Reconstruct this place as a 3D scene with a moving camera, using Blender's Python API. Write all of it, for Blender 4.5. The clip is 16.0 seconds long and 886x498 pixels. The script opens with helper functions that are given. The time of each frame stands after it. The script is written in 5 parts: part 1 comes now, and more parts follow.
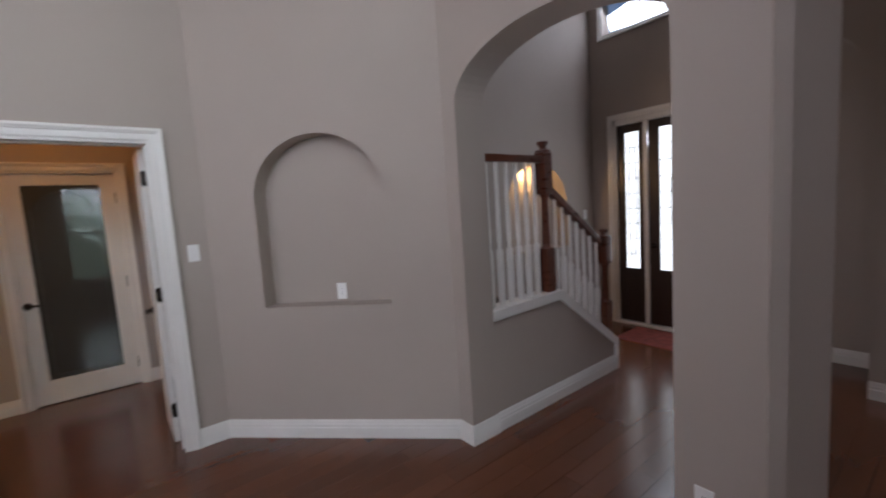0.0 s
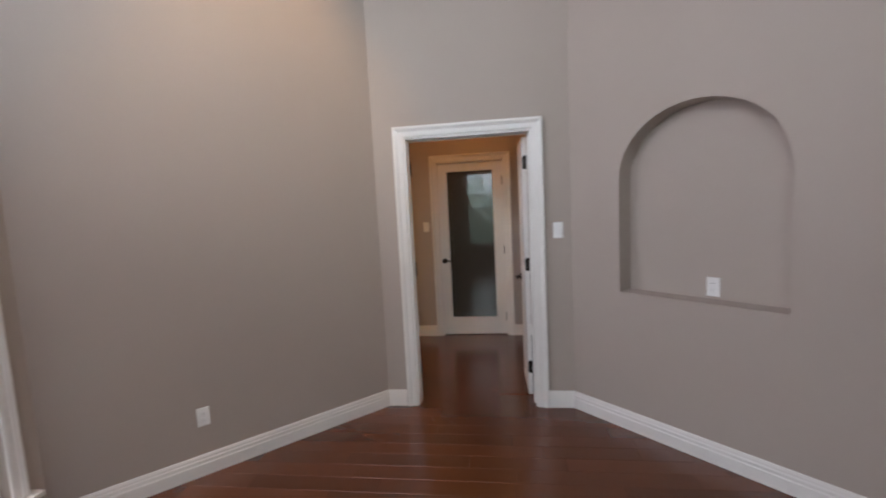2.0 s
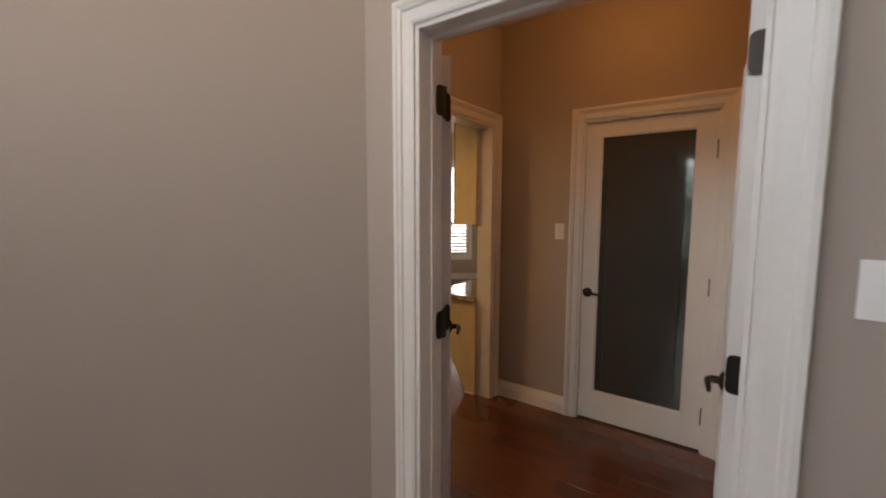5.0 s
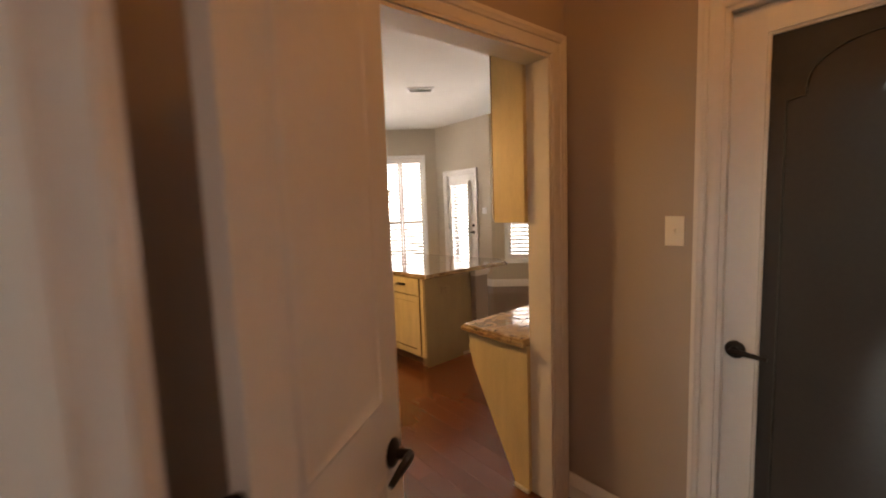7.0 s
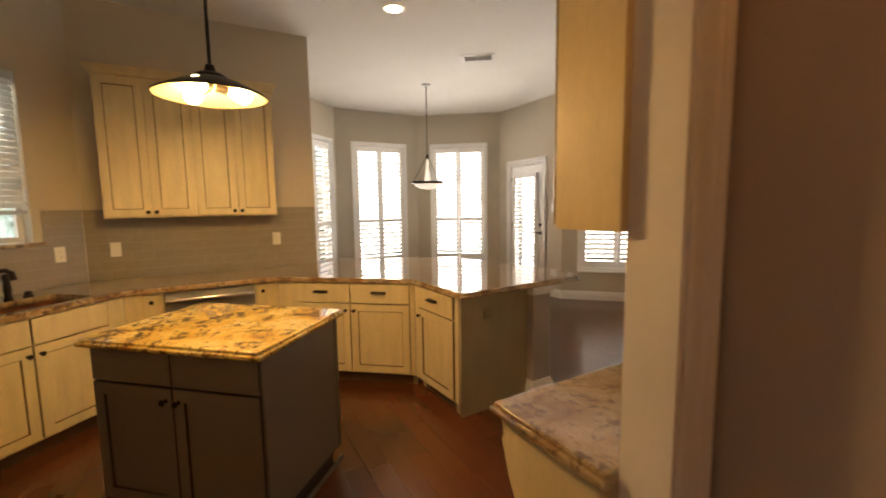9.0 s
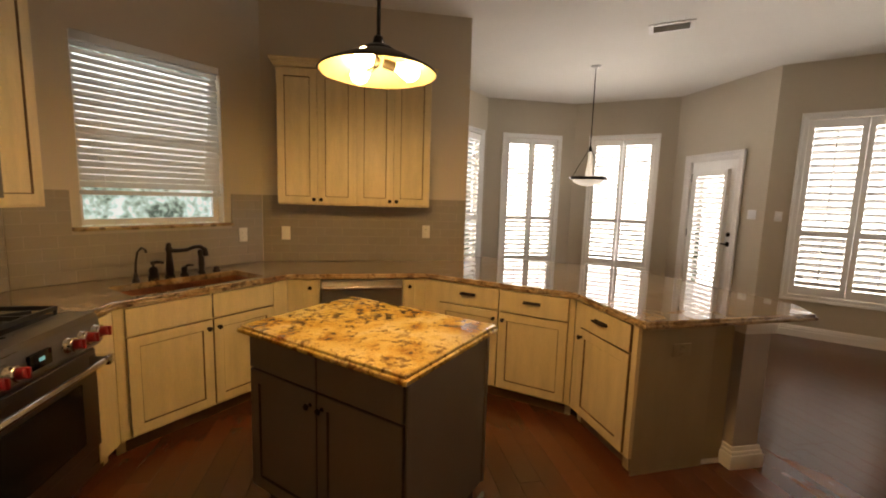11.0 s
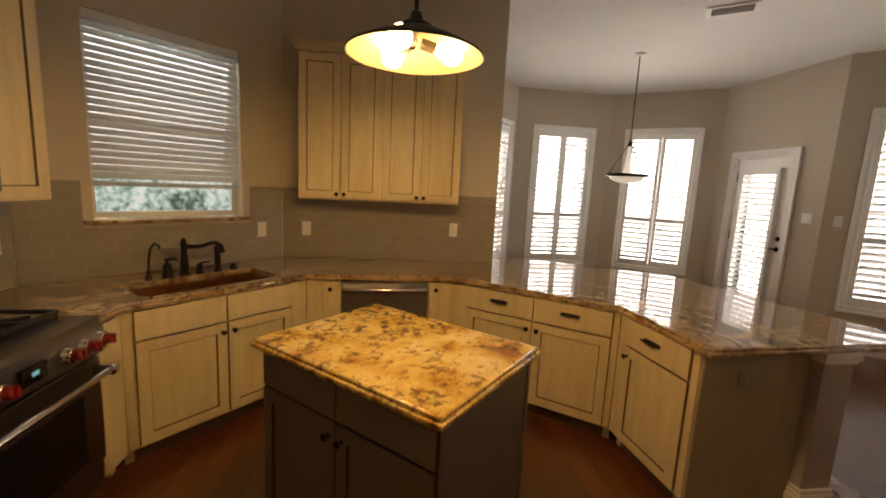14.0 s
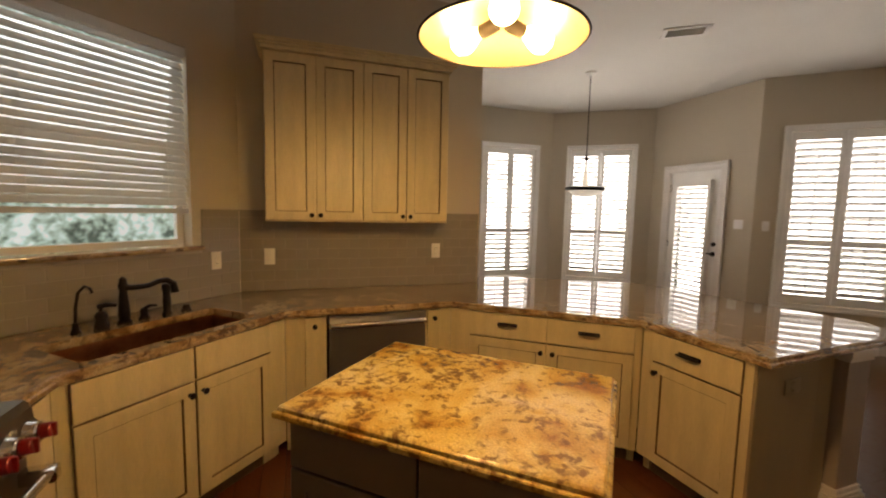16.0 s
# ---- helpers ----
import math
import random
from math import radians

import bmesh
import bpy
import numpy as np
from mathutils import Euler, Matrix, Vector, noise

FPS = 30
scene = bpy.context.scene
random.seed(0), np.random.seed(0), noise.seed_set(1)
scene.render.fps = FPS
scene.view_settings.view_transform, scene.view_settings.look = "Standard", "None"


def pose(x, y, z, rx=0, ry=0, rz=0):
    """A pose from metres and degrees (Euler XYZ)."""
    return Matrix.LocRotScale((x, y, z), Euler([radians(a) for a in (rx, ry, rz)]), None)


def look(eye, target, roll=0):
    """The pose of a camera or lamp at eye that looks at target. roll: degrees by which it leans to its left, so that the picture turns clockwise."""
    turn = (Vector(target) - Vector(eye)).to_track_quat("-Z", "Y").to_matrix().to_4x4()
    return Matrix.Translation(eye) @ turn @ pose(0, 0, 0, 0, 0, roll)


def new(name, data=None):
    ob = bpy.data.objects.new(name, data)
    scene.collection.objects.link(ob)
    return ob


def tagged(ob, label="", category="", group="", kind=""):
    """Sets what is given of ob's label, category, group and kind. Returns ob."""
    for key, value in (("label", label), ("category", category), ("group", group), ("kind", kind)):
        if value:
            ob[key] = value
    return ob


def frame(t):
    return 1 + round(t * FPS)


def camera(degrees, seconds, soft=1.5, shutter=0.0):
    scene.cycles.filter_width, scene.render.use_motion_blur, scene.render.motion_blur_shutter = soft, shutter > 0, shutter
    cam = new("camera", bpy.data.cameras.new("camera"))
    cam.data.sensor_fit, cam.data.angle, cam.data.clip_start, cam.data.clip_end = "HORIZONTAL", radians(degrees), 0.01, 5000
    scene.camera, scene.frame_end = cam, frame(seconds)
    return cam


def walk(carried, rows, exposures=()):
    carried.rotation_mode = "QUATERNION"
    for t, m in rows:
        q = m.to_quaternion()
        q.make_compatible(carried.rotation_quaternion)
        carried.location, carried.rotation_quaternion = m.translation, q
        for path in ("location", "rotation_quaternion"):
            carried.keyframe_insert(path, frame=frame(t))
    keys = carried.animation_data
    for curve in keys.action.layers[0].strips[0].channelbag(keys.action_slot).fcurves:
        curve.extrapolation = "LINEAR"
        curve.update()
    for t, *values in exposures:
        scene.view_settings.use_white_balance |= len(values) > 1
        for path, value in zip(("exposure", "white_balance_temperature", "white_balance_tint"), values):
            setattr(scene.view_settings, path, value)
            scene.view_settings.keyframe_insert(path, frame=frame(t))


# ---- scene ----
cam = camera(93.6, 16.0, 1.9, 0.5)
PATH = [
    (0, (-0.239, -2.289, 1.608), (0.982, -0.717, 1.409), -3.7),
    (0.5, (-0.309, -2.279, 1.62), (0.639, -0.535, 1.378), -2.6),
    (1, (-0.409, -2.255, 1.631), (0.215, -0.373, 1.369), -2.8),
    (1.5, (-0.383, -2.22, 1.613), (-0.183, -0.242, 1.401), -3.6),
    (2, (-0.287, -2.141, 1.608), (-0.549, -0.167, 1.413), -2.9),
    (2.5, (-0.192, -1.899, 1.561), (-0.678, 0.026, 1.314), -2.0),
    (3, (-0.052, -1.582, 1.574), (-0.76, 0.282, 1.422), -0.4),
    (3.2, (-0.016, -1.468, 1.584), (-0.769, 0.379, 1.444), -0.3),
    (5.5, (-0.09, 0.343, 1.55), (-1.367, 1.865, 1.32), -0.3),
    (6, (-0.212, 0.64, 1.542), (-1.602, 2.058, 1.302), -0.6),
    (6.5, (-0.305, 0.924, 1.518), (-1.827, 2.206, 1.318), -0.2),
    (7, (-0.456, 1.224, 1.515), (-2.007, 2.47, 1.312), -2.1),
    (7.5, (-0.624, 1.515, 1.495), (-2.183, 2.754, 1.309), -1.4),
    (8, (-0.78, 1.703, 1.521), (-2.405, 2.847, 1.291), 0.3),
    (8.5, (-0.986, 1.866, 1.485), (-2.642, 2.969, 1.288), 0.2),
    (9, (-1.166, 2.005, 1.49), (-2.902, 2.975, 1.276), -0.8),
    (9.5, (-1.342, 2.097, 1.483), (-3.197, 2.813, 1.264), 0.3),
    (12, (-1.674, 1.924, 1.515), (-3.634, 2.215, 1.241), 1.6),
    (12.5, (-1.691, 1.907, 1.509), (-3.654, 2.147, 1.211), 1.8),
    (13, (-1.699, 1.905, 1.503), (-3.657, 2.147, 1.176), 2.0),
    (13.5, (-1.75, 1.929, 1.517), (-3.703, 2.173, 1.162), 0.7),
    (14, (-1.878, 1.967, 1.554), (-3.837, 2.246, 1.26), 2.9),
    (14.5, (-2.009, 1.928, 1.557), (-3.968, 2.236, 1.294), 4.3),
    (15, (-2.146, 1.792, 1.527), (-4.097, 2.169, 1.299), 5.0),
    (15.5, (-2.239, 1.658, 1.513), (-4.171, 2.119, 1.278), 3.4),
    (16, (-2.283, 1.514, 1.511), (-4.165, 2.165, 1.325), 1.2),
]
EXPOSURES = [(0, -0.35, 6250, 16), (1.5, -0.05, 6300, 16), (2.5, -0.25, 6450, 17), (3.2, -0.25, 6500, 17), (5.5, -0.3, 7100, 18), (6.5, 0.12, 7400, 19), (7.5, 0.05, 7700, 16), (9.7, 0.02, 7700, 13), (12, -0.62, 7600, 16), (16, -0.62, 7600, 15)]
walk(cam, [(t, look(eye, target, roll)) for t, eye, target, roll in PATH], EXPOSURES)

# ---- world and lights ----
world = bpy.data.worlds.new("world")
scene.world = world
world.use_nodes = True
wn = world.node_tree.nodes
sky = wn.new("ShaderNodeTexSky")
sky.sky_type, sky.sun_disc, sky.sun_elevation, sky.sun_rotation = "NISHITA", False, radians(50), radians(200)
world.node_tree.links.new(sky.outputs[0], wn["Background"].inputs[0])
wn["Background"].inputs[1].default_value = 0.12


def lamp(name, kind, m, energy, color, size=0.1, size_y=None, angle=None):
    data = bpy.data.lights.new(name, kind)
    data.energy, data.color = energy, color
    if kind == "AREA":
        data.shape, data.size, data.size_y = "RECTANGLE", size, size_y or size
    elif kind == "SUN":
        data.angle = radians(size)
    else:
        data.shadow_soft_size = size
    if angle:
        data.spot_size, data.spot_blend = radians(angle), 0.7
    ob = new(name, data)
    ob.matrix_world = m
    return ob


DAY = (0.82, 0.90, 1.0)
PALE = (0.96, 0.965, 0.97)
WARM = (1.0, 0.62, 0.24)
lamp("sun", "SUN", look((0, 0, 20), (6, 9, 0)), 1.0, (1.0, 0.95, 0.88), 10)
# sky light in the openings of the breakfast bay, the sink window and the living room windows; two living room lamps are
# added fill
lamp("daylight_bay", "AREA", look((-8.62, 4.73, 1.6), (-7, 4.73, 1.5)), 165, PALE, 1.4, 2.4)
lamp("daylight_bay", "AREA", look((-8.09, 6.24, 1.6), (-7.2, 5.53, 1.5)), 165, PALE, 1.4, 2.4)
lamp("daylight_bay", "AREA", look((-8.0, 3.2, 1.6), (-7.3, 3.9, 1.5)), 96.1, PALE, 0.9, 2.4)
lamp("daylight_bay", "AREA", look((-6.68, 6.96, 1.25), (-6.68, 5, 1.2)), 55.8, PALE, 0.75, 1.9)
lamp("daylight_bay", "AREA", look((-5.45, 7.45, 1.5), (-4.6, 6.6, 1.4)), 80, PALE, 1.3, 2.0)
lamp("daylight_bay", "AREA", look((-3.91, 7.25, 1.5), (-4.71, 6.45, 1.5)), 14, PALE, 1.15, 2.0)
lamp("daylight_bay", "AREA", look((-2.82, 6.15, 1.5), (-3.62, 5.35, 1.5)), 14, PALE, 1.15, 2.0)
lamp("daylight_sink", "AREA", look((-5.1, 0.43, 2.0), (-4.3, 1.23, 1.75)), 9, DAY, 0.85, 0.85)
# added fill through an unseen upper opening in the back wall
lamp("living_day_fill", "AREA", look((-0.48, -3.2, 3.45), (-0.48, 0, 3.3)), 8, (0.88, 0.89, 1.0), 1.3, 1.2)
lamp("living_day_fill", "AREA", look((-3.9, -1.4, 2.2), (0, -0.5, 2.4)), 36, (0.88, 0.89, 1.0), 0.6, 1.2)
# added fill through an unseen high opening in the corner wall
lamp("living_day_fill", "AREA", look((-2.06, -2.45, 3.3), (0.6, 0.2, 2.9)), 40, (0.88, 0.89, 1.0), 1.2, 1.2)
lamp("daylight_foyer", "AREA", look((4.85, 0.0, 3.9), (2.0, -0.6, 1.5)), 18, DAY, 1.2, 0.6)
lamp("daylight_foyer", "AREA", look((4.85, -0.3, 1.6), (2.0, -0.6, 1.2)), 40, DAY, 0.9, 1.6)
# lamps of the house
for k in range(3):
    a = radians(95 + 120 * k)
    lamp("pendant_bulb_light", "POINT", pose(-3.37 + 0.1 * math.cos(a), 2.05 + 0.1 * math.sin(a), 1.982), 24, WARM, 0.05)
lamp("can_light_glow", "SPOT", pose(-4.58, 3.47, 3.11), 20, WARM, 0.05, angle=110)
lamp("hall_light_glow", "POINT", pose(-0.65, 2.2, 2.75), 8.5, (1.0, 0.43, 0.11), 0.08)
lamp("living_can_glow", "SPOT", look((-0.95, -0.3, 4.25), (-1.85, 0.6, 1.9)), 95, WARM, 0.05, angle=62)
lamp("niche_light_glow", "POINT", pose(3.55, 0.9, 1.92), 9, WARM, 0.03)


# ---- materials ----
def mat(name, color, rough=0.5, metal=0.0, vary=0.06, scale=3.0, bump=0.05, grain=60.0, stretch=(1, 1, 1), rand=0.0, coat=0.0):
    m = bpy.data.materials.new(name)
    m.use_nodes = True
    nt, n = m.node_tree, m.node_tree.nodes
    b = n["Principled BSDF"]
    b.inputs["Metallic"].default_value = metal
    b.inputs["Coat Weight"].default_value = coat
    b.inputs["Coat Roughness"].default_value = 0.15
    tc, mp = n.new("ShaderNodeTexCoord"), n.new("ShaderNodeMapping")
    mp.inputs["Scale"].default_value = stretch
    nt.links.new(tc.outputs["Object"], mp.inputs[0])
    n1, n2 = n.new("ShaderNodeTexNoise"), n.new("ShaderNodeTexNoise")
    n1.inputs["Scale"].default_value, n2.inputs["Scale"].default_value = scale, grain
    n1.inputs["Detail"].default_value, n2.inputs["Detail"].default_value = 5, 3
    for t in (n1, n2):
        nt.links.new(mp.outputs[0], t.inputs["Vector"])
    add = n.new("ShaderNodeMath")
    add.operation = "ADD"
    nt.links.new(n1.outputs[0], add.inputs[0])
    half = n.new("ShaderNodeMath")
    half.operation, half.inputs[1].default_value = "MULTIPLY", 0.5
    nt.links.new(n2.outputs[0], half.inputs[0])
    nt.links.new(half.outputs[0], add.inputs[1])
    ramp = n.new("ShaderNodeMapRange")
    ramp.inputs[1].default_value, ramp.inputs[2].default_value = 0.45, 1.05
    ramp.inputs[3].default_value, ramp.inputs[4].default_value = 1 - vary, 1 + vary
    nt.links.new(add.outputs[0], ramp.inputs[0])
    scl = n.new("ShaderNodeVectorMath")
    scl.operation, scl.inputs[0].default_value = "SCALE", color
    last = ramp.outputs[0]
    if rand:
        oi, mr, mu = n.new("ShaderNodeObjectInfo"), n.new("ShaderNodeMapRange"), n.new("ShaderNodeMath")
        geo = n.new("ShaderNodeNewGeometry")
        sm, fr = n.new("ShaderNodeMath"), n.new("ShaderNodeMath")
        sm.operation, fr.operation = "ADD", "FRACT"
        nt.links.new(oi.outputs["Random"], sm.inputs[0])
        nt.links.new(geo.outputs["Random Per Island"], sm.inputs[1])
        nt.links.new(sm.outputs[0], fr.inputs[0])
        mr.inputs[3].default_value, mr.inputs[4].default_value = 1 - rand, 1 + rand
        mu.operation = "MULTIPLY"
        nt.links.new(fr.outputs[0], mr.inputs[0])
        nt.links.new(mr.outputs[0], mu.inputs[0])
        nt.links.new(last, mu.inputs[1])
        last = mu.outputs[0]
    nt.links.new(last, scl.inputs["Scale"])
    nt.links.new(scl.outputs[0], b.inputs["Base Color"])
    rr = n.new("ShaderNodeMapRange")
    rr.inputs[3].default_value, rr.inputs[4].default_value = max(rough - 0.08, 0.02), min(rough + 0.08, 1)
    nt.links.new(n1.outputs[0], rr.inputs[0])
    nt.links.new(rr.outputs[0], b.inputs["Roughness"])
    if bump:
        bp = n.new("ShaderNodeBump")
        bp.inputs["Strength"].default_value, bp.inputs["Distance"].default_value = bump, 0.004
        nt.links.new(n2.outputs[0], bp.inputs["Height"])
        nt.links.new(bp.outputs[0], b.inputs["Normal"])
    return m


def glow(name, color, strength):
    m = bpy.data.materials.new(name)
    m.use_nodes = True
    b = m.node_tree.nodes["Principled BSDF"]
    b.inputs["Base Color"].default_value = (*color, 1)
    b.inputs["Emission Color"].default_value = (*color, 1)
    b.inputs["Emission Strength"].default_value = strength
    return m


def granite(name, low, mid, high, pale, speck, strength, flake=48.0, warp=0.35, cut=(0.30, 0.46), bed=5.0):
    """Polished granite: drifting clouds of colour under clusters of darker flecks."""
    m = bpy.data.materials.new(name)
    m.use_nodes = True
    nt, n = m.node_tree, m.node_tree.nodes
    b = n["Principled BSDF"]
    geo = n.new("ShaderNodeNewGeometry")
    cloud, fleck, fine = n.new("ShaderNodeTexNoise"), n.new("ShaderNodeTexNoise"), n.new("ShaderNodeTexNoise")
    drift = n.new("ShaderNodeTexNoise")
    for tex, s, det, dist in ((cloud, bed, 9, 1.2), (fleck, flake, 7, warp), (fine, 150.0, 4, 0.0), (drift, 7.5, 4, 0.8)):
        tex.inputs["Scale"].default_value, tex.inputs["Detail"].default_value, tex.inputs["Distortion"].default_value = s, det, dist
        nt.links.new(geo.outputs["Position"], tex.inputs["Vector"])
    base = n.new("ShaderNodeValToRGB")
    e = base.color_ramp.elements
    e[0].position, e[0].color = 0.33, (*low, 1)
    e[1].position, e[1].color = 0.70, (*pale, 1)
    e.new(0.43).color = (*mid, 1)
    e.new(0.53).color = (*high, 1)
    nt.links.new(cloud.outputs[0], base.inputs[0])
    dark = n.new("ShaderNodeValToRGB")
    d = dark.color_ramp.elements
    d[0].position, d[0].color = cut[0], (1 - strength, 1 - strength, 1 - strength, 1)
    d[1].position, d[1].color = cut[1], (1, 1, 1, 1)
    lean = n.new("ShaderNodeMapRange")
    lean.inputs[1].default_value, lean.inputs[2].default_value = 0.35, 0.62
    lean.inputs[3].default_value, lean.inputs[4].default_value = -0.125, 0.05
    nt.links.new(drift.outputs[0], lean.inputs[0])
    both = n.new("ShaderNodeMath")
    both.operation = "ADD"
    nt.links.new(fleck.outputs[0], both.inputs[0])
    nt.links.new(lean.outputs[0], both.inputs[1])
    nt.links.new(both.outputs[0], dark.inputs[0])
    mix = n.new("ShaderNodeMixRGB")
    mix.inputs[1].default_value = (*speck, 1)
    nt.links.new(dark.outputs[0], mix.inputs[0])
    nt.links.new(base.outputs[0], mix.inputs[2])
    spec = n.new("ShaderNodeMapRange")
    spec.inputs[1].default_value, spec.inputs[2].default_value = 0.3, 0.7
    spec.inputs[3].default_value, spec.inputs[4].default_value = 0.75, 1.2
    nt.links.new(fine.outputs[0], spec.inputs[0])
    scl = n.new("ShaderNodeVectorMath")
    scl.operation = "SCALE"
    nt.links.new(mix.outputs[0], scl.inputs[0])
    nt.links.new(spec.outputs[0], scl.inputs["Scale"])
    nt.links.new(scl.outputs[0], b.inputs["Base Color"])
    b.inputs["Roughness"].default_value = 0.035
    b.inputs["Coat Weight"].default_value = 0.6
    b.inputs["Coat Roughness"].default_value = 0.015
    return m


def glass(name, rough=0.0):
    m = bpy.data.materials.new(name)
    m.use_nodes = True
    b = m.node_tree.nodes["Principled BSDF"]
    b.inputs["Transmission Weight"].default_value = 1.0
    b.inputs["Roughness"].default_value = rough
    b.inputs["IOR"].default_value = 1.45
    return m


def foliage_glow(name, strength, low=None, top=None, leaf=13.0):
    """Distant trees against a pale sky, as a glowing backdrop; from low to top the trees thin out into sky."""
    m = bpy.data.materials.new(name)
    m.use_nodes = True
    nt, n = m.node_tree, m.node_tree.nodes
    b = n["Principled BSDF"]
    geo = n.new("ShaderNodeNewGeometry")
    a, c = n.new("ShaderNodeTexNoise"), n.new("ShaderNodeTexNoise")
    a.inputs["Scale"].default_value, a.inputs["Detail"].default_value = 1.8, 10
    c.inputs["Scale"].default_value, c.inputs["Detail"].default_value = leaf, 9
    nt.links.new(geo.outputs["Position"], a.inputs["Vector"])
    nt.links.new(geo.outputs["Position"], c.inputs["Vector"])
    av = n.new("ShaderNodeMath")
    av.operation = "ADD"
    nt.links.new(a.outputs[0], av.inputs[0])
    nt.links.new(c.outputs[0], av.inputs[1])
    r = n.new("ShaderNodeValToRGB")
    e = r.color_ramp.elements
    e[0].position, e[0].color = 0.42, (0.07, 0.10, 0.08, 1)
    e[1].position, e[1].color = 0.62, (0.85, 0.93, 1.0, 1)
    e.new(0.5).color = (0.33, 0.45, 0.40, 1)
    e.new(0.56).color = (0.52, 0.65, 0.64, 1)
    hv = n.new("ShaderNodeMath")
    hv.operation, hv.inputs[1].default_value = "MULTIPLY", 0.5
    nt.links.new(av.outputs[0], hv.inputs[0])
    last = hv.outputs[0]
    if top:
        sep, up, lift = n.new("ShaderNodeSeparateXYZ"), n.new("ShaderNodeMapRange"), n.new("ShaderNodeMath")
        up.inputs[1].default_value, up.inputs[2].default_value = low, top
        up.inputs[3].default_value, up.inputs[4].default_value = -0.14, 0.055
        lift.operation = "ADD"
        nt.links.new(geo.outputs["Position"], sep.inputs[0])
        nt.links.new(sep.outputs[2], up.inputs[0])
        nt.links.new(last, lift.inputs[0])
        nt.links.new(up.outputs[0], lift.inputs[1])
        last = lift.outputs[0]
    nt.links.new(last, r.inputs[0])
    nt.links.new(r.outputs[0], b.inputs["Base Color"])
    nt.links.new(r.outputs[0], b.inputs["Emission Color"])
    b.inputs["Emission Strength"].default_value = strength
    b.inputs["Roughness"].default_value = 1
    return m


PAINT = mat("wall_paint", (0.405, 0.343, 0.302), 0.75, vary=0.035, scale=1.3, bump=0.12, grain=130)
KPAINT = mat("kitchen_paint", (0.53, 0.465, 0.365), 0.75, vary=0.035, scale=1.3, bump=0.12, grain=130)
CEIL = mat("ceiling_paint", (0.72, 0.69, 0.64), 0.9, vary=0.03, scale=2, bump=0.25, grain=90)
TRIM = mat("white_trim", (0.74, 0.71, 0.68), 0.32, vary=0.04, scale=4, bump=0.03, grain=40)
SHUT = mat("shutter_white", (0.86, 0.85, 0.83), 0.35, vary=0.03, scale=4, bump=0.02)
BLIND = mat("blind_slat", (0.70, 0.66, 0.60), 0.45, vary=0.05, scale=6, bump=0.02)
tl, mx, bn = BLIND.node_tree.nodes.new("ShaderNodeBsdfTranslucent"), BLIND.node_tree.nodes.new("ShaderNodeMixShader"), BLIND.node_tree.nodes
tl.inputs[0].default_value, mx.inputs[0].default_value = (0.72, 0.72, 0.70, 1), 0.35
for a, b in ((bn["Principled BSDF"].outputs[0], mx.inputs[1]), (tl.outputs[0], mx.inputs[2]), (mx.outputs[0], bn["Material Output"].inputs[0])):
    BLIND.node_tree.links.new(a, b)
WOOD = mat("floor_wood", (0.105, 0.033, 0.0135), 0.24, vary=0.08, scale=1.6, bump=0.015, grain=16, stretch=(1, 5, 5), rand=0.16, coat=0.3)
FLOORGAP = mat("floor_joint", (0.02, 0.01, 0.006), 0.8)
CREAM = mat("cream_cabinet", (0.65, 0.535, 0.315), 0.40, vary=0.13, scale=2.5, bump=0.06, grain=35, stretch=(6, 6, 1))
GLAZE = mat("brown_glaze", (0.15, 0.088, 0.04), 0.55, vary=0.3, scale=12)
TAUPE = mat("taupe_cabinet", (0.16, 0.13, 0.10), 0.45, vary=0.06, scale=3, bump=0.05, stretch=(5, 5, 1))
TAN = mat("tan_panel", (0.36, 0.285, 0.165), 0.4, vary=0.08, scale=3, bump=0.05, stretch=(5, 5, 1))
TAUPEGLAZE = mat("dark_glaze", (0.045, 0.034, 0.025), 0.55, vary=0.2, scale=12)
GRANITE = granite("brown_granite", (0.17, 0.095, 0.045), (0.29, 0.185, 0.09), (0.37, 0.26, 0.14), (0.42, 0.33, 0.21), (0.08, 0.045, 0.03), 0.8, 30.0, 0.6)
GOLDSTONE = granite("gold_granite", (0.30, 0.145, 0.035), (0.52, 0.35, 0.095), (0.61, 0.46, 0.165), (0.66, 0.54, 0.29), (0.13, 0.065, 0.025), 0.85, 34.0, 0.5, (0.31, 0.48), 4.0)
TILE = mat("glazed_tile", (0.30, 0.265, 0.215), 0.25, vary=0.05, scale=5, bump=0.05, grain=14, rand=0.025, coat=0.1)
GROUT = mat("grout", (0.36, 0.32, 0.26), 0.9)
STEEL = mat("stainless", (0.60, 0.575, 0.54), 0.31, 1.0, vary=0.03, scale=3, bump=0.0, grain=80, stretch=(30, 1, 1))
# stainless with the low light at range and microwave put into its colour
SHADEDSTEEL = mat("shaded_stainless", (0.20, 0.185, 0.17), 0.30, 1.0, vary=0.04, scale=3, bump=0.0, grain=80, stretch=(1, 1, 30))
CHROME = mat("polished_steel", (0.75, 0.73, 0.70), 0.14, 1.0, vary=0.03)
BRONZE = mat("oiled_bronze", (0.022, 0.016, 0.013), 0.38, 0.7, vary=0.3, scale=20)
IRON = mat("cast_iron", (0.012, 0.012, 0.012), 0.6, 0.2, vary=0.3, scale=30, bump=0.2)
BLACKGLASS = mat("black_glass", (0.006, 0.006, 0.007), 0.08, vary=0.1)
RED = mat("red_knob", (0.22, 0.008, 0.012), 0.3, vary=0.08)
COPPER = mat("copper", (0.30, 0.13, 0.065), 0.38, 1.0, vary=0.3, scale=9, bump=0.3, grain=45)
